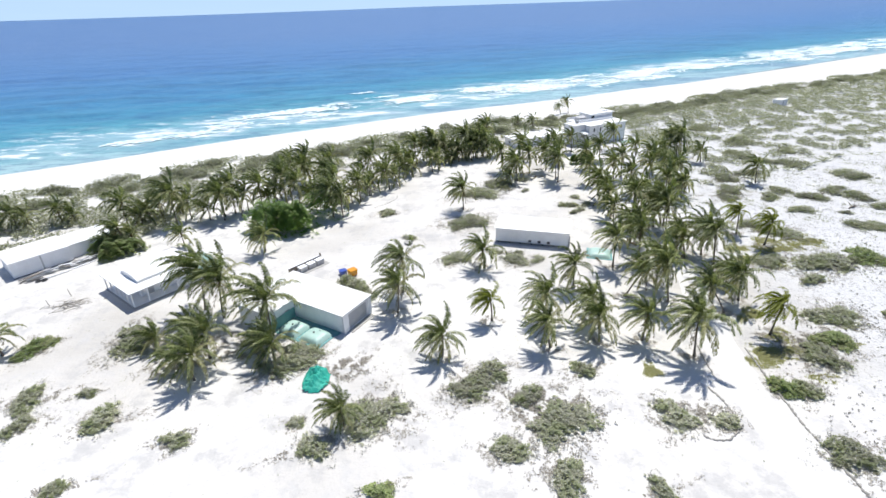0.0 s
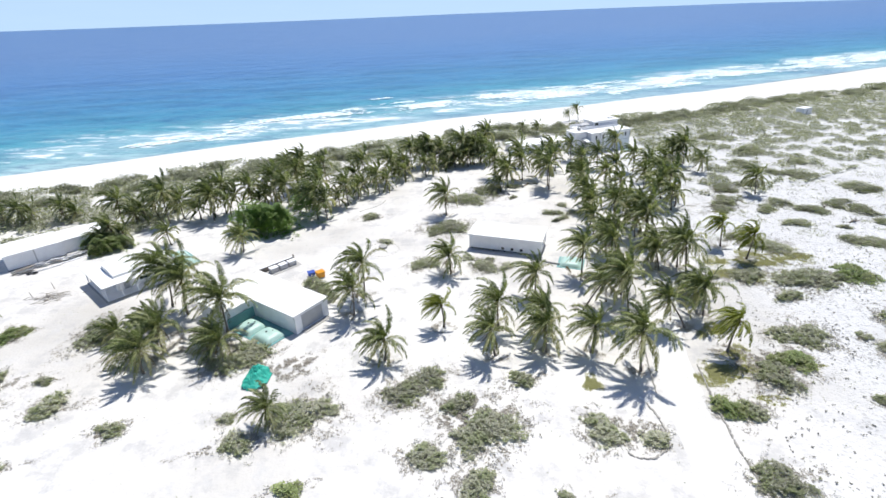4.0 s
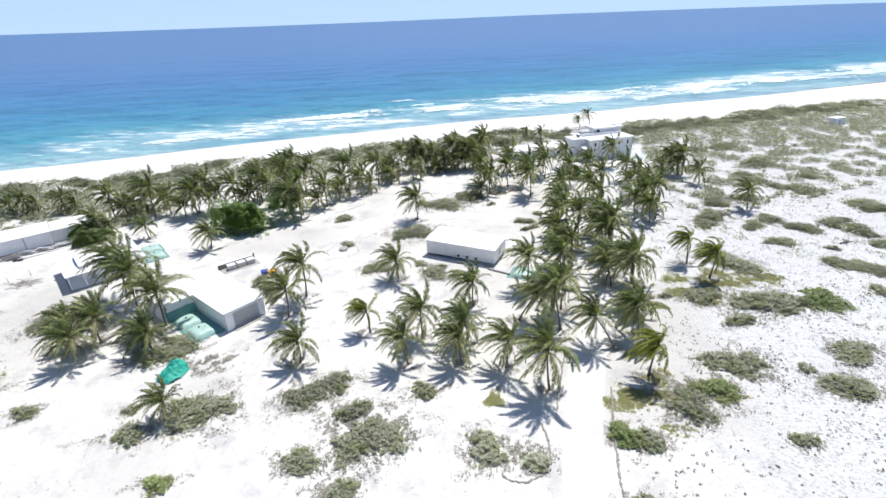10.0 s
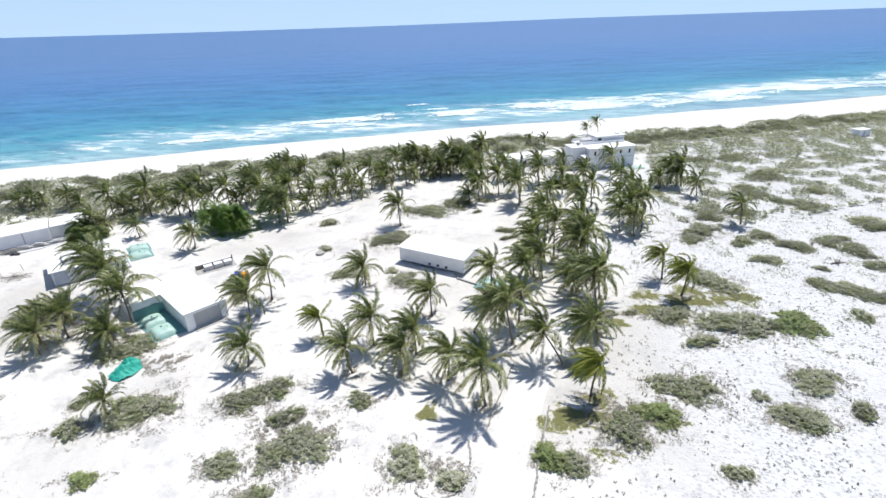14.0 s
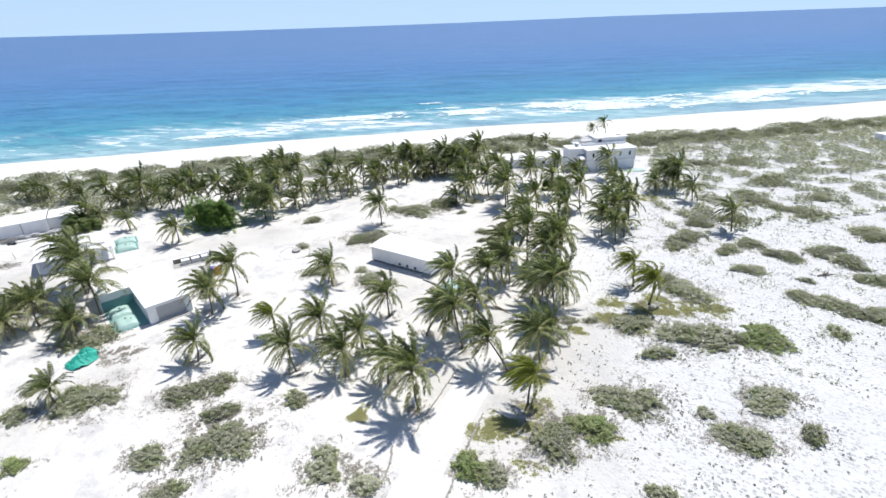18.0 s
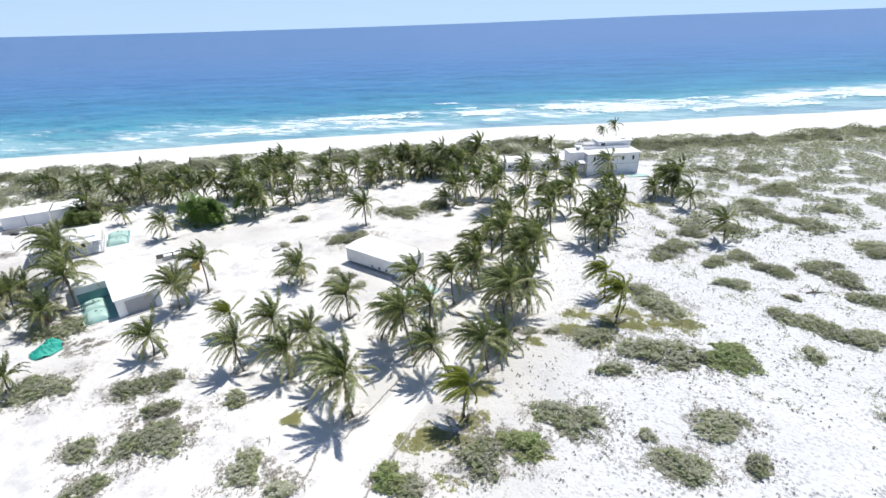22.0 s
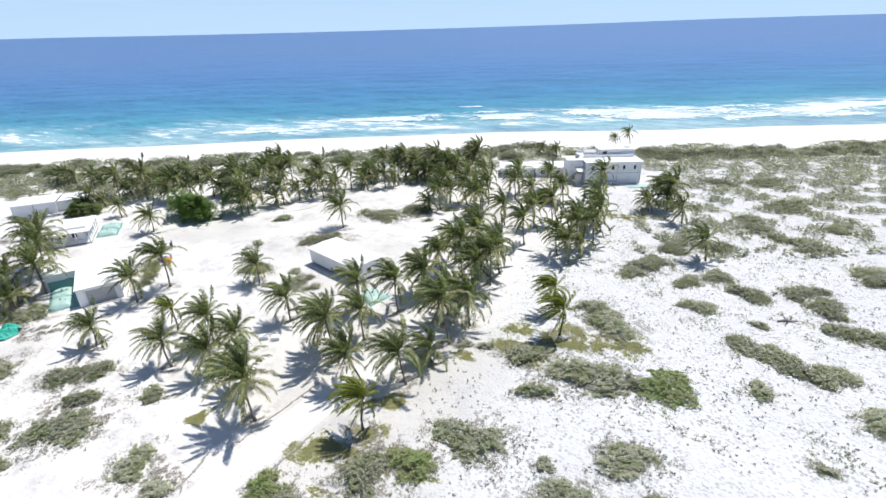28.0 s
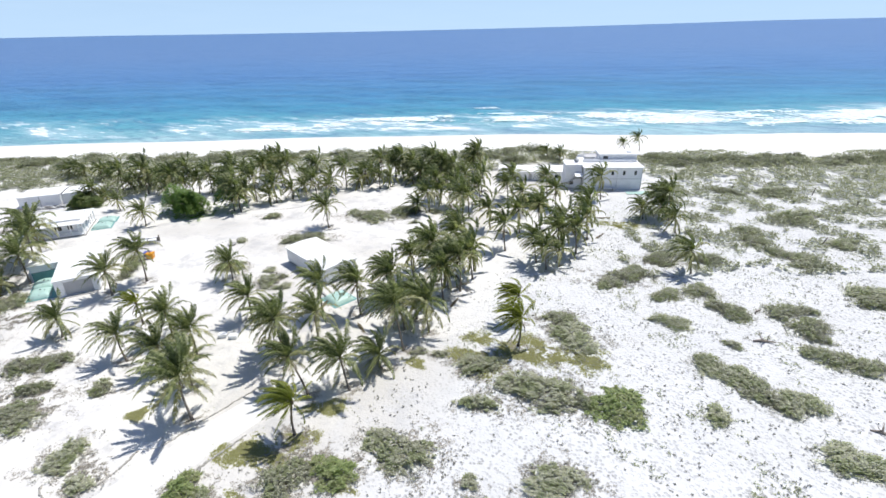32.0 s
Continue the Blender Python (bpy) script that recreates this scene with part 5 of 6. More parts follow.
# the two-storey house on the dune
BX, BY, BT = 52.4, 170.6, 25.5
house = thing("beach_house", BX, BY, BT, "white two-storey beach house with a flat roof and set-back upper room", "house")
BL, BD, BH = 16.3, 12.4, 6.4
BAYS = (2.1, 4.9, 8.0, 11.2, 14.4)
wins = [(x - 0.34, x + 0.34, 4.3, 5.6) for x in BAYS]
place(part("wall", wall_with_openings(BL, BH, 0.25, wins, -0.5), WHITE, house), 0, 0, 0)
place(part("wall", wall_with_openings(BD - 0.3, BH, 0.25, [(2.0, 3.2, 4.2, 5.6), (6.4, 7.6, 4.2, 5.6)], -0.5), WHITE, house), BL, 0.26, 0, 0, 0, 90)
place(part("wall", wall_with_openings(BD - 0.3, BH, 0.25, [], -0.5), WHITE, house), 0, BD, 0, 0, 0, -90)
place(part("wall", wall_with_openings(BL - 0.6, BH, 0.25, [], -0.5), WHITE, house), BL - 0.3, BD, 0, 0, 0, 180)
for x in BAYS:
    window(house, x, 0.06, 4.3, 0.68, 1.3)
for yy in (2.86, 7.26):
    place(window(house, 0, 0, 0, 1.2, 1.4), BL - 0.06, yy, 4.2, 0, 0, 90)
part("storey_band", box((-0.03, -0.06, 3.2), (BL + 0.06, -0.003, 3.34), 0.01), GREY, house, "grey band between the storeys")
for x in (3.5, 9.3, BL - 0.15):
    part("downpipe", tube([(x, -0.09, -0.2), (x, -0.09, BH)], (0.06, 0.06), 6), GREY, house)
part("roof", box((-0.35, -0.45, BH), (BL + 0.35, BD + 0.35, BH + 0.28), 0.03), ROOF, house)
for lo, hi in (((0.4, 5.6, BH + 0.29), (BL - 0.9, 5.85, BH + 0.95)), ((0.0, BD - 0.1, BH + 0.29), (BL, BD + 0.15, BH + 1.0))):
    part("parapet", box(lo, hi, 0.02), WHITE, house)
# set-back upper room
UY, UD = 6.9, 5.2
place(part("upper_wall", wall_with_openings(10.6, BH + 2.3, 0.2, [(0.9, 2.3, BH + 0.95, BH + 1.85)], BH + 0.28), WHITE, house), 5.6, UY, 0)
window(house, 7.2, UY + 0.04, BH + 0.95, 1.4, 0.9)
# thin grey bar drawn for a faint line of shade on the wall
part("wall_shade_line", box((8.6, UY - 0.06, BH + 1.45), (15.9, UY - 0.003, BH + 1.55), 0.01), GREY, house)
place(part("upper_wall", wall_with_openings(UD, BH + 2.3, 0.2, [], BH + 0.28), WHITE, house), 16.2, UY + 0.2, 0, 0, 0, 90)
place(part("upper_wall", wall_with_openings(UD, BH + 2.3, 0.2, [], BH + 0.28), WHITE, house), 5.6, UY + 0.2 + UD, 0, 0, 0, -90)
part("upper_roof", box((5.2, UY - 0.5, BH + 2.3), (16.8, UY + UD + 0.4, BH + 2.52), 0.03), ROOF, house)
part("roof_box", box((13.6, UY + 1.2, BH + 2.524), (15.0, UY + 2.6, BH + 2.95), 0.03), WHITE, house)
part("terrace_screen", box((0.7, 6.2, BH + 0.29), (5.2, 6.35, BH + 1.2), 0.015), WHITE, house)
# tilted grey panel under a light frame on the terrace
bm = box((1.2, 7.4, BH + 1.35), (4.9, 9.2, BH + 1.45), 0.01)
for v in bm.verts:
    v.co.z += 0.28 * (v.co.y - 7.4)
part("solar_panel", bm, GREY, house, "tilted grey panel on the roof terrace")
for px in (0.9, 5.0):
    for py in (6.9, 10.2):
        part("canopy_post", tube([(px, py, BH + 0.28), (px, py, BH + 2.5)], (0.06, 0.06), 6), WHITE, house)
for lo, hi in (((0.8, 6.82, BH + 2.5), (5.1, 6.98, BH + 2.62)), ((0.8, 10.12, BH + 2.5), (5.1, 10.28, BH + 2.62)), ((0.82, 6.99, BH + 2.5), (0.98, 10.11, BH + 2.62)), ((4.92, 6.99, BH + 2.5), (5.08, 10.11, BH + 2.62))):
    part("canopy_beam", box(lo, hi, 0.01), GREY, house)
part("terrace_bench", box((1.4, 9.6, BH + 0.29), (4.6, 10.0, BH + 0.85), 0.03), GREY, house)
# stair tower, canopy and outside stair
part("stair_tower", box((-5.0, 2.2, -0.5), (-0.26, 7.4, BH + 0.35), 0.03), WHITE, house)
part("tower_roof", box((-5.25, 1.95, BH + 0.355), (-0.3, 7.65, BH + 0.52), 0.02), ROOF, house)
bm = bmesh.new()
bmesh.ops.create_icosphere(bm, subdivisions=2, radius=0.75, matrix=Matrix.Translation((-1.6, 5.0, BH + 1.1)) @ Matrix.Diagonal((1, 1, 0.8, 1)))
part("water_tank", bm, STEEL, house, "grey rounded water tank on the roof")
bm = box((-2.6, -1.0, 4.55), (-0.3, 2.15, 4.7), 0.01)
for v in bm.verts:
    v.co.z -= 0.45 * (2.15 - v.co.y) * 0.35
part("stair_canopy", bm, ROOF, house, "sloping white canopy over the stair door")
stair = part("outside_stair", box((-2.5, 0.6, 3.02), (-0.4, 2.15, 3.2), 0.01), SLAB, house, "pale outside stair with a landing")
for i in range(15):
    part("step", box((-2.5 - (i + 1) * 0.27, 0.7, 3.02 - (i + 1) * 0.195), (-2.5 - i * 0.27, 1.95, 3.14 - (i + 1) * 0.195), 0.006), SLAB, stair)
for yy in (0.62, 2.0):
    part("handrail", tube([(-0.5, yy, 4.15), (-2.5, yy, 4.15), (-6.5, yy, 1.25)], (0.04, 0.04, 0.04), 6), WHITE, stair)
    for i in range(6):
        px = -2.5 - i * 0.8
        part("baluster", tube([(px, yy, 3.1 - i * 0.58), (px, yy, 4.15 - i * 0.58)], (0.03, 0.03), 5), WHITE, stair)
part("lower_room", wall_with_openings(4.6, 3.0, 0.2, [(1.4, 2.6, 1.0, 2.0)], -0.5), WHITE, house).matrix_basis = pose(-5.2, 1.9, 0)
window(house, -3.2, 1.9, 1.0, 1.2, 1.0)
apron = thing("ground_tarpaulin", *local(11.4, -4.8, (BX, BY), BT), BT, "pale blue-green sheet spread before the house wall", "tarpaulin", "", 0.12)
bm = box((0, 0, 0), (6.4, 2.6, 0.10), 0.03)
part("sheet", bm, TANK, apron)
for i in range(3):
    crate = thing("crate", *local(5.6 + i * 1.3, -1.5, (BX, BY), BT), BT + 6 * i, "grey storage crate against the house wall", "crate", "crates by the house", 0.2)
    part("box", box((0, 0, -0.2), (1.0, 0.8, 0.55), 0.02), GREY, crate)
    part("lid", box((-0.04, -0.04, 0.56), (1.04, 0.84, 0.64), 0.015), WHITE, crate)

# the low wing beside the house
low = thing("low_wing", 26.6, 169.0, 23.0, "low white annexe with a flat roof beside the house", "annexe")
openings = [(1.2, 2.0, 1.0, 1.9), (5.0, 6.2, 0.9, 1.9), (9.0, 10.0, 0.1, 2.1), (12.4, 13.6, 0.9, 1.9), (17.0, 18.2, 0.9, 1.9)]
place(part("wall", wall_with_openings(20.5, 2.75, 0.2, openings, -0.4), WHITE, low), 0, 0, 0)
place(part("wall", wall_with_openings(7.0, 2.75, 0.2, [(3.0, 4.0, 0.9, 1.9)], -0.4), WHITE, low), 0, 7.2, 0, 0, 0, -90)
place(part("wall", wall_with_openings(7.0, 2.75, 0.2, [], -0.4), WHITE, low), 20.5, 0.2, 0, 0, 0, 90)
place(part("wall", wall_with_openings(20.1, 2.75, 0.2, [], -0.4), WHITE, low), 20.3, 7.4, 0, 0, 0, 180)
for x, w in ((1.6, 0.8), (5.6, 1.2), (13.0, 1.2), (17.6, 1.2)):
    window(low, x, 0.0, 0.9, w, 1.0)
part("door", box((9.02, 0.08, 0.1), (9.98, 0.13, 2.1), 0.01), GREY, low, "grey door")
part("roof", box((-0.3, -0.35, 2.75), (14.2, 7.6, 2.95), 0.03), ROOF, low)
part("rear_roof", box((14.3, -0.35, 2.85), (20.8, 7.6, 3.05), 0.03), ROOF, low)

# the clearing: storage wall with three chests, bins, stone ring
store = thing("screen_wall", -28.7, 83.3, 49.0, "low grey screen wall with a white coping", "wall")
part("panel", box((0, 0, -0.1), (7.4, 0.14, 1.0), 0.01), WOOD, store)
part("coping", box((-0.05, -0.08, 1.004), (7.45, 0.22, 1.08), 0.01), WHITE, store)
part("end_post", box((7.25, -0.1, -0.1), (7.45, 0.24, 1.5), 0.01), WOOD, store)
part("floor_slab", box((-0.2, -2.6, -0.2), (7.6, -0.02, 0.08), 0.02), SLAB, store)
for i in range(3):
    chest = thing("storage_chest", *local(1.5 + i * 1.95, -1.75, (-28.7, 83.3), 49), 49, "grey chest with a white lid before the screen wall", "chest", "storage chests", 0.09)
    part("body", box((0, 0, 0), (1.55, 1.15, 0.85), 0.03), GREY, chest)
    part("lid", box((-0.05, -0.05, 0.854), (1.6, 1.2, 0.98), 0.03), WHITE, chest)


def bin_box(x, y, turn, w, d, h, material, label):
    ob = thing("storage_bin", x, y, turn, label, "bin", "bins in the clearing", -0.02)
    bm = box((0, 0, 0.03), (w, d, h), 0.04)
    for v in bm.verts:
        k = 0.88 + 0.12 * v.co.z / h
        v.co.x, v.co.y = w / 2 + (v.co.x - w / 2) * k, d / 2 + (v.co.y - d / 2) * k
    part("tub", bm, material, ob)
    part("lid", box((-0.05, -0.05, h + 0.004), (w + 0.05, d + 0.05, h + 0.1), 0.03), material, ob)
    return ob


bin_box(-16.6, 81.2, 40, 1.5, 1.3, 1.15, ORANGE, "bright orange plastic bin on the sand")
bin_box(-18.6, 81.8, 30, 1.3, 1.2, 0.8, BLUE, "blue plastic bin beside the orange bin")
drum = thing("water_drum", -32.4, 70.0, 0, "white plastic water drum among the palms", "drum", "", -0.02)
part("barrel", tube([(0, 0, 0), (0, 0, 0.25), (0, 0, 0.9), (0, 0, 1.25), (0, 0, 1.35)], (0.62, 0.68, 0.68, 0.62, 0.25), 14), WHITE, drum)
part("cap", tube([(0, 0, 1.35), (0, 0, 1.45)], (0.18, 0.16), 10), DARK, drum)

for cx, cy, turn in ((24.6, 69.6, 30), (22.9, 69.0, 38)):
    crate = thing("white_crate", cx, cy, turn, "low white crate standing on the sand among the palms", "crate", "white crates", float(ground_height(np.float64(cx), np.float64(cy))) - 0.03)
    part("body", box((0, 0, 0), (1.3, 0.9, 0.55), 0.03), WHITE, crate)
    part("lid", box((-0.04, -0.04, 0.554), (1.34, 0.94, 0.64), 0.02), ROOF, crate)
# turquoise tarpaulin over a heap
tp = thing("covered_heap", -16.9, 52.8, 92, "crumpled turquoise tarpaulin thrown over a heap", "tarpaulin", "", 0.0)
bm = bmesh.new()
n = 22
grid = [[bm.verts.new((-2.3 + 4.6 * i / n, -1.75 + 3.5 * k / n, 0)) for i in range(n + 1)] for k in range(n + 1)]
for k in range(n):
    for i in range(n):
        cx, cy = -1 + 2 * (i + 0.5) / n, -1 + 2 * (k + 0.5) / n
        if abs(cx) + abs(cy) * 0.8 < 1.25 + 0.25 * noise.noise((cx * 2, cy * 2, 7)):
            bm.faces.new([grid[k][i], grid[k][i + 1], grid[k + 1][i + 1], grid[k + 1][i]])
bmesh.ops.delete(bm, geom=[v for v in bm.verts if not v.link_faces], context="VERTS")
for v in bm.verts:
    a, b = v.co.x / 2.3, v.co.y / 1.75
    top = max(0.0, 1 - abs(b) ** 1.3) * max(0.0, 1 - abs(a) ** 4) * (0.75 + 0.35 * a)
    fold = abs(noise.noise((v.co.x * 0.7 + v.co.y * 0.9, v.co.y * 0.3, 2))) * 0.5 + abs(noise.noise((v.co.x * 1.9 + 4, v.co.y * 0.9 - v.co.x, 5))) * 0.3
    crease = 1 - abs(2 * ((v.co.x * 0.55 + v.co.y * 0.35) % 1.0) - 1)
    v.co.z = 0.10 + 1.35 * top + 1.9 * fold * (0.25 + top) + 0.42 * crease * top
    v.co.x += 0.25 * noise.noise((v.co.y, 3, 1))
part("sheet", bm, TARP, tp)

# posts, driftwood and the far hut
for x, y, h, rx, ry in ((107.9, 154.0, 2.3, -6, 22), (89.8, 186.1, 2.4, 0, 8), (109.2, 192.7, 2.6, 0, 10), (70.6, 211.2, 2.6, 0, 3), (118.0, 186.0, 2.0, 5, 6)):
    ob = thing("fence_post", x, y, 0, "leaning weathered wooden post in the sand", "post", "old fence posts", float(ground_height(np.float64(x), np.float64(y))) - 0.2)
    place(part("shaft", tube([(0, 0, 0), (0.02, 0, h * 0.5), (0, 0.02, h)], (0.13, 0.115, 0.10), 7), TWIG, ob), 0, 0, 0, rx, ry, 0)
for x, y, h, rx, ry in ((-68.0, 74.2, 1.3, 0, -12), (-66.4, 77.5, 1.6, 0, -10)):
    ob = thing("stake", x, y, 0, "thin pale stake stuck in the sand", "stake", "stakes by the brush heap", float(ground_height(np.float64(x), np.float64(y))) - 0.1)
    place(part("shaft", tube([(0, 0, 0), (0.02, 0, h)], (0.06, 0.05), 6), WOOD, ob), 0, 0, 0, rx, ry, 0)
drift = random.Random(13)
heap = thing("brush_heap", -65.0, 74.2, 20, "low heap of bleached sticks and dead fronds on the sand", "brush heap", "", float(ground_height(np.float64(-65.0), np.float64(74.2))) + 0.03)
for i in range(46):
    a, s, px, py = drift.uniform(0, 3.14), drift.uniform(0.6, 1.6), drift.gauss(0, 1.7), drift.gauss(0, 0.8)
    dx, dy = math.cos(a) * s, math.sin(a) * s * 0.6
    part("stick", tube([(px - dx, py - dy, 0.02), (px, py, drift.uniform(0.05, 0.35)), (px + dx, py + dy, 0.04)], (0.03, 0.04, 0.02), 4), LITTER, heap)
drift = random.Random(3)
for x, y, s in ((96.9, 107.4, 1.0), (108.5, 93.0, 0.8), (96.0, 116.5, 0.6)):
    ob = thing("driftwood", x, y, drift.uniform(0, 90), "grey bleached driftwood snag on the sand", "driftwood", "driftwood", float(ground_height(np.float64(x), np.float64(y))) + 0.05)
    part("log", tube([(-1.5 * s, 0, 0.02), (-0.4 * s, 0.15, 0.12), (0.5 * s, 0, 0.1), (1.5 * s, -0.3, 0.25)], (0.16 * s, 0.2 * s, 0.17 * s, 0.07 * s), 7), WOOD, ob)
    for i in range(5):
        a = drift.uniform(0, 6.28)
        part("branch", tube([(0.2 * i * s - 0.4, 0, 0.1), (math.cos(a) * 0.6 * s, math.sin(a) * 0.7 * s, 0.55 * s), (math.cos(a) * 0.9 * s, math.sin(a) * 1.3 * s, 1.1 * s)], (0.09 * s, 0.06 * s, 0.025 * s), 5), WOOD, ob)
hut = thing("white_hut", 155.0, 228.0, 30, "small white hut far off in the scrub", "hut", "", float(ground_height(np.float64(155), np.float64(228))) - 0.2)
part("wall", box((0, 0, 0), (6.0, 3.2, 2.6), 0.03), WHITE, hut)
part("roof", box((-0.2, -0.2, 2.604), (6.2, 3.4, 2.8), 0.03), ROOF, hut)
part("door", box((2.2, -0.03, 0.1), (3.2, -0.004, 2.1), 0.01), GREY, hut)

# ---- drive, edging, grass and small plants ----
def strip(name, centre, widths, lift, material):
    """A band of packed ground along a centre line."""
    bm = bmesh.new()
    rows = []
    for i, (x, y) in enumerate(centre):
        ax, ay = centre[max(i - 1, 0)]
        bx, by = centre[min(i + 1, len(centre) - 1)]
        d = Vector((bx - ax, by - ay)).normalized()
        s = Vector((d.y, -d.x))
        row = []
        for k in range(7):
            f = (k / 6 - 0.5) * widths[i]
            px, py = x + s.x * f, y + s.y * f
            row.append(bm.verts.new((px, py, float(ground_height(np.float64(px), np.float64(py))) + lift - (0.12 if k in (0, 6) else 0.0))))
        rows.append(row)
    for a, b in zip(rows, rows[1:]):
        for k in range(6):
            bm.faces.new([a[k], a[k + 1], b[k + 1], b[k]]).smooth = True
    return part(name, bm, material)


def along(points, step):
    """Points every step metres along a polyline."""
    out, carry = [], 0.0
    for (ax, ay), (bx, by) in zip(points, points[1:]):
        ln = math.hypot(bx - ax, by - ay)
        s = carry
        while s < ln:
            out.append((ax + (bx - ax) * s / ln, ay + (by - ay) * s / ln, math.degrees(math.atan2(by - ay, bx - ax))))
            s += step
        carry = s - ln
    return out


line = [(38.8, 12), (38.8, 30), (38.8, 43.5), (39.3, 50), (40.3, 58.8), (41.8, 66), (44.2, 74), (47, 84)]
drive = strip("road", [p[:2] for p in along(line, 1.5)], [6.1] * len(along(line, 1.5)), 0.05, ROAD)
tagged(drive, "smooth white drive of packed coral sand", "drive", kind="structure")

stone_meshes = []
rnd = random.Random(31)
for i in range(6):
    bm = bmesh.new()
    bmesh.ops.create_icosphere(bm, subdivisions=1, radius=0.17)
    for v in bm.verts:
        v.co = Vector((v.co.x * 1.5, v.co.y * 0.9, v.co.z * 0.75)) * rnd.uniform(0.8, 1.2)
    me = bpy.data.meshes.new("stone")
    bm.to_mesh(me)
    bm.free()
    me.materials.append(STONE)
    stone_meshes.append(me)


def stone_row(points, step, label, group, scale=1.0):
    ob = thing("stone_edging", points[0][0], points[0][1], 0, label, "edging", group)
    for x, y, a in along(points, step):
        s = new("stone", rnd.choice(stone_meshes))
        s.parent = ob
        z = float(ground_height(np.float64(x), np.float64(y)))
        k = scale * rnd.uniform(0.7, 1.25)
        s.matrix_basis = pose(x - points[0][0] + rnd.uniform(-0.08, 0.08), y - points[0][1] + rnd.uniform(-0.08, 0.08), z + 0.06, 0, 0, a + rnd.uniform(-15, 15)) @ Matrix.Diagonal((k, k, k, 1))
    return ob


stone_row([(42.4, 27), (42.2, 43), (42.6, 50), (43.4, 57.5)], 0.36, "row of grey coral stones along the drive", "stone edgings")
stone_row([(36.1, 51.4), (36.6, 55.7), (37.4, 61.0), (38.2, 65.5)], 0.34, "row of grey coral stones along the drive", "stone edgings", 0.8)
stone_row([(34.3, 49.3), (34.9, 47.6), (35.1, 45.2), (34.8, 43.4), (34.0, 42.0), (32.6, 41.0), (31.0, 40.9), (29.8, 41.6)], 0.34, "curved row of grey coral stones round a sand bed", "stone edgings", 0.9)
stone_row([(-6.4 + 3.4 * math.cos(a / 10 * 6.2832), 94.3 + 3.4 * math.sin(a / 10 * 6.2832)) for a in range(11)], 0.7, "ring of pale stones in the clearing", "stone edgings", 0.55)
stone_row([(-16.0, 116.5), (-13.5, 119.0), (-11.2, 122.2), (-11.0, 125.0)], 0.8, "row of stones at the edge of the palm row", "stone edgings", 0.8)
planter = thing("planter", -6.6, 95.2, 0, "round pale concrete planter in the stone ring", "planter")
part("bowl", tube([(0, 0, -0.05), (0, 0, 0.3), (0, 0, 0.42)], (0.75, 0.95, 0.9), 14), SLAB, planter)
shrub(-6.4, 97.6, 1.3, 0.9, rnd, "grey", "beach shrubs")
gate = thing("white_gate", 34.2, 49.6, 38, "small white gate lying across the bed", "gate", "", 0.08)
for i in range(5):
    part("bar", box((0, i * 0.22, 0), (2.3, i * 0.22 + 0.07, 0.06), 0.01), WHITE, gate)
for px in (0.0, 2.22):
    part("stile", box((px, -0.02, 0.064), (px + 0.09, 1.0, 0.13), 0.01), WHITE, gate)

# olive grass round the drive and the lone palms
rg = np.random.default_rng(77)


def grass_patch(cx, cy, rx, ry, turn, density=60):
    n = int(5.0 * density * rx * ry * 3.2)
    a, r = rg.uniform(0, 2 * np.pi, n), np.sqrt(rg.uniform(0, 1, n))
    r = r ** rg.uniform(0.8, 1.3, n) * (1 + 0.25 * np.sin(3 * a + cx) + 0.15 * np.sin(5 * a + cy)) * rg.uniform(0.75, 1.25, n)
    px, py = rx * r * np.cos(a), ry * r * np.sin(a)
    c, s = math.cos(radians(turn)), math.sin(radians(turn))
    return np.stack([cx + px * c - py * s, cy + px * s + py * c], -1)


spots = np.concatenate([grass_patch(*g) for g in GRASS_PATCHES])
keep = patchy(spots[:, 0], spots[:, 1], 4.0, 8) + rg.normal(0, 0.22, len(spots)) > 0.42
spots = spots[keep]
q = scatter(on_ground(spots[:, 0], spots[:, 1]), np.full(len(spots), 0.10), 0.13, 12, 3, 0.35, rise=(0.02, 0.25))
stuff("grass", q, GRASS, "short olive-green grass in the sand", "grass")

# grey-brown leaf litter and dry stems
litter = [(-13.0, 55.5, 4.0, 2.4, 30, 20), (-36.0, 60.0, 7.5, 5.0, 20, 14), (-27.0, 60.0, 5.0, 3.4, 10, 14), (13.0, 47.0, 5.5, 4.0, 15, 12), (52.0, 58.0, 5.0, 3.0, 0, 12), (31.5, 45.0, 3.5, 2.5, 0, 10)]
litter += [(p[0] - 0.3, p[1], 2.0, 1.6, 0, 12) for p in PALMS_FRONT + PALMS_MID]
litter += [(p[0], p[1], p[2] * 1.7, p[3] * 1.7, 20, 9) for p in SHRUBS_GATE + SHRUBS_NEAR + SHRUBS_CAMP + SHRUBS_FORECOURT]
spots = np.concatenate([grass_patch(*g) for g in litter])
keep = patchy(spots[:, 0], spots[:, 1], 3.0, 18) > 0.5
spots = spots[keep]
q = scatter(on_ground(spots[:, 0], spots[:, 1]), np.full(len(spots), 0.16), 0.13, 22, 3, 0.4, rise=(0.0, 0.4))
stuff("leaf_litter", q, LITTER, "dry grey-brown leaf litter on the sand", "litter")

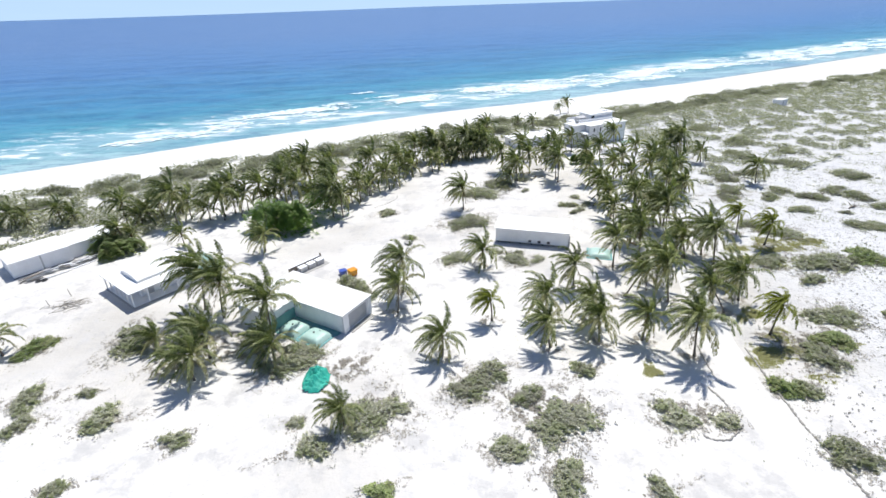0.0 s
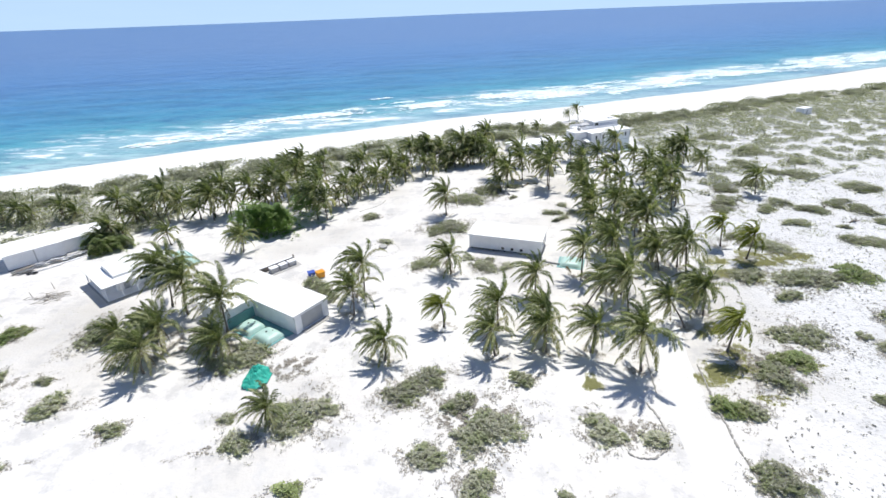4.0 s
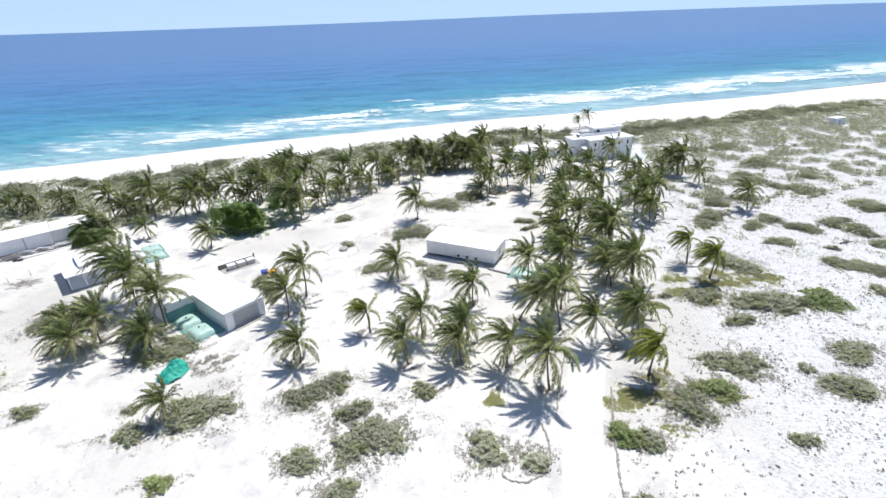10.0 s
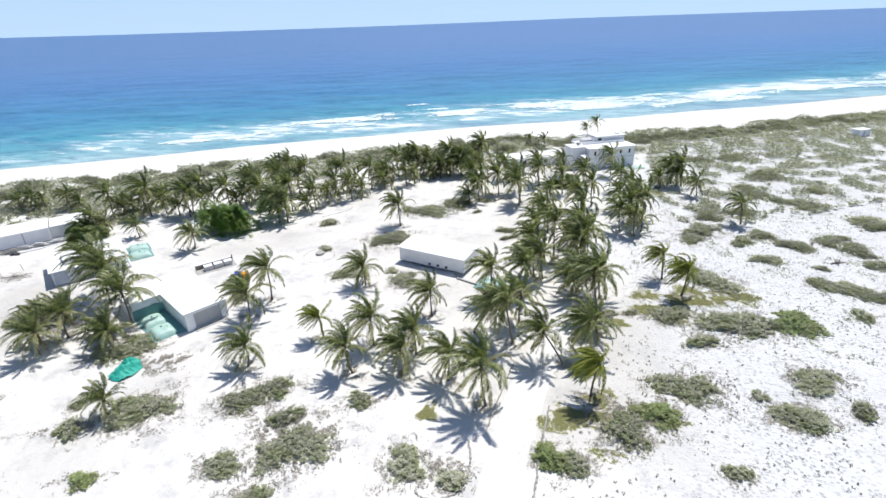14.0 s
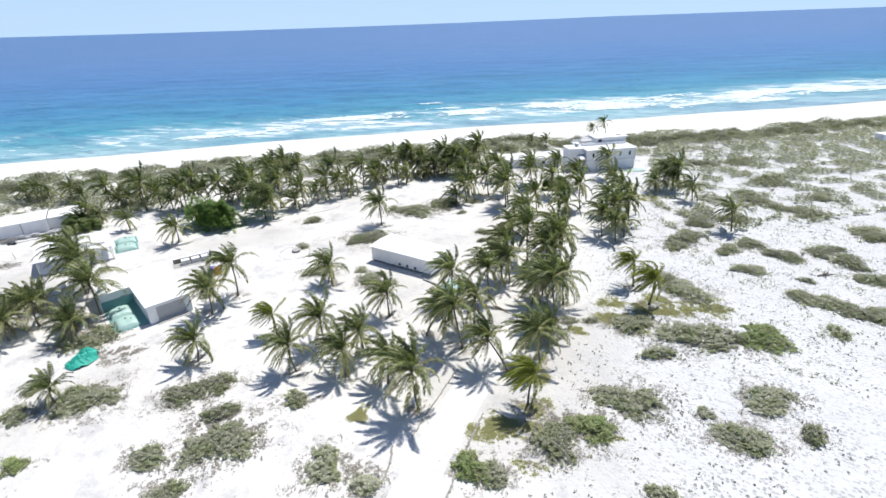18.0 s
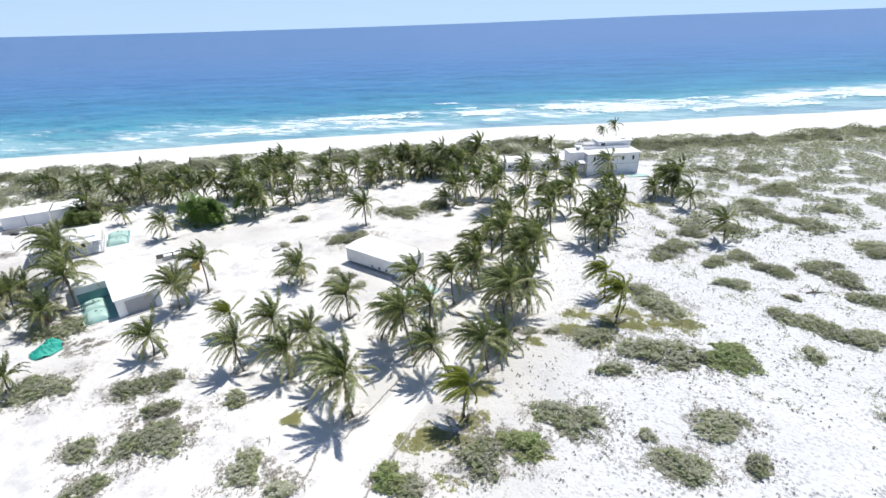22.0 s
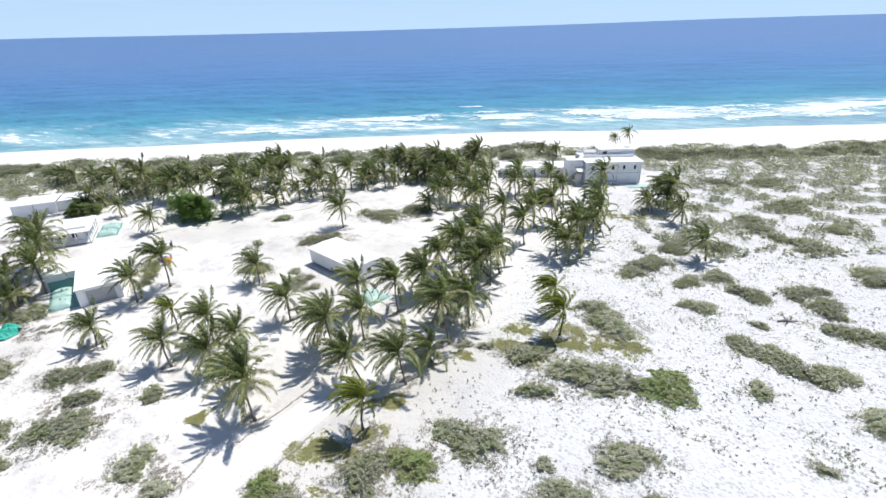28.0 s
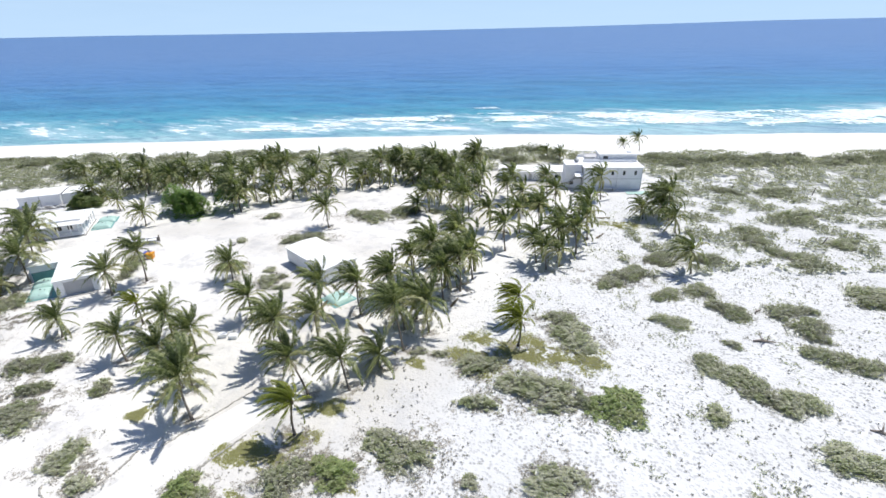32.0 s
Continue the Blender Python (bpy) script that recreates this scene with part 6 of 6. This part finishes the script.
# seedlings and litter on the open sand
n = 60000
x, y = rg.uniform(-95, 150, n), rg.uniform(22, 150, n)
f = patchy(x, y, 17, 5)
g = patchy(x, y, 60, 15)
dens = 0.16 - 0.09 * smooth(x, 30, 75) + 0.10 * (g - 0.5)
dens = dens + 0.30 * smooth(x, 42, 48) * (1 - smooth(y, 52, 66)) * smooth(patchy(x, y, 9, 45), 0.4, 0.65)
dens = np.where((x < 20) & (y > 78), 0.03, dens)
drive_x = 38.6 + 0.11 * np.maximum(0, y - 43)
dens = np.where(np.abs(x - drive_x) < 3.6, 0.0, dens)
dens = np.where((x < 26) & (y < 72) & (np.abs(y - (39.0 + 0.02 * x)) < 4.0), 0.02, dens)
keep = rg.uniform(0, 1, n) < dens * np.clip((f - 0.1) * 1.6, 0.1, 1.2)
x, y = x[keep], y[keep]
q = scatter(on_ground(x, y), 0.05 + 0.17 * rg.random(len(x)) ** 3, 0.10, 14, 6, 0.5)
stuff("seedlings", q, LEAF_DUNE, "tiny grey-green seedlings and leaf litter on sand", "seedlings")
# small dead tufts dotted over the open flat
n = 42000
x, y = rg.uniform(40, 160, n), rg.uniform(24, 150, n)
f = 0.65 * patchy(x, y, 11, 51) + 0.35 * patchy(x, y, 30, 52)
lane = np.abs(patchy(x, y, 46, 53) - 0.5) < 0.035
keep = (rg.uniform(0, 1, n) < 0.22 * smooth(f, 0.32, 0.62)) & ~lane & (x > 45 + 0.11 * np.maximum(0, y - 43))
x, y = x[keep], y[keep]
q = scatter(on_ground(x, y), 0.10 + 0.24 * rg.random(len(x)) ** 2, 0.17, 61, 8, 0.40, rise=(0.1, 0.9))
stuff("dead_tufts", q, SCRUB_DRY, "small grey dead tufts dotted over the sand flat", "tufts")
# dry fronds fallen under the palms
rnd = random.Random(41)
for i in range(26):
    gx, gy = rnd.choice(PALMS_GROVE_EDGE + PALMS_HOUSE + PALMS_MID)[:2]
    px, py = gx + rnd.uniform(-3, 3), gy + rnd.uniform(-3, 3)
    fall = thing("fallen_frond", px, py, 0, "dry grey-brown palm frond fallen on the sand", "palm frond", "fallen fronds", float(ground_height(np.float64(px), np.float64(py))) + 0.1)
    leaf = new("blade", FROND_FALLEN[i % len(FROND_FALLEN)])
    leaf.parent = fall
    leaf.matrix_basis = pose(0, 0, 0, 0, 0, rnd.uniform(0, 360))
# tall wind-clipped shrubs on the seaward crest of the dune
for i in range(120):
    su = -150 + i * 4.6 + rnd.uniform(-6, 6)
    sv = float(scrub_edge(np.float64(su))) - rnd.uniform(1.0, 14.0)
    px, py = shore_xy(su, sv)
    ob = shrub(px, py, rnd.uniform(2.2, 5.0), rnd.uniform(1.8, 3.4), rnd, "dune", "dune shrubs")
    ob.matrix_basis = ob.matrix_basis @ pose(0, 0, 0, 0, 0, 8) @ Matrix.Diagonal((1, 1, rnd.uniform(1.1, 2.1), 1))
# high rounded mounds of scrub behind the beach
for mx, my, count in ((70.0, 212.0, 6), (84.0, 216.0, 3), (104.0, 226.0, 4), (126.0, 238.0, 4), (20.0, 188.0, 4)):
    for i in range(count):
        px, py = mx + rnd.uniform(-5, 5), my + rnd.uniform(-2.5, 2.5)
        ob = shrub(px, py, rnd.uniform(2.8, 4.0), rnd.uniform(2.0, 2.8), rnd, "dune", "dune shrubs", 1.0)
        ob.matrix_basis = ob.matrix_basis @ Matrix.Diagonal((1, 1, rnd.uniform(1.6, 2.4), 1))
# hedge beside the garage shed
for px, py, rx, ry in ((-17.0, 79.2, 1.5, 1.2), (-15.2, 77.6, 1.6, 1.3), (-13.6, 76.0, 1.4, 1.1), (-12.2, 74.2, 1.2, 1.0)):
    ob = shrub(px, py, rx, ry, rnd, "grey", "hedge shrubs")
    ob.matrix_basis = ob.matrix_basis @ Matrix.Diagonal((1, 1, 1.9, 1))
# open mats of creeper between the shrubs of the flat
n = 80000
x, y = rg.uniform(45, 170, n), rg.uniform(40, 190, n)
f = patchy(x, y, 13, 25) * 0.55 + patchy(x, y, 4.2, 29) * 0.25 + rg.normal(0.1, 0.045, n)
keep = (f > 0.71 - 0.05 * smooth(y, 90, 160)) & (y > 74) & (x > 52 + 0.10 * (y - 40)) & (np.abs(x - 64) + np.abs(y - 88) > 6)
x, y = x[keep], y[keep]
q = scatter(on_ground(x, y), np.full(len(x), 0.24), 0.17, 16, 6, 0.5)
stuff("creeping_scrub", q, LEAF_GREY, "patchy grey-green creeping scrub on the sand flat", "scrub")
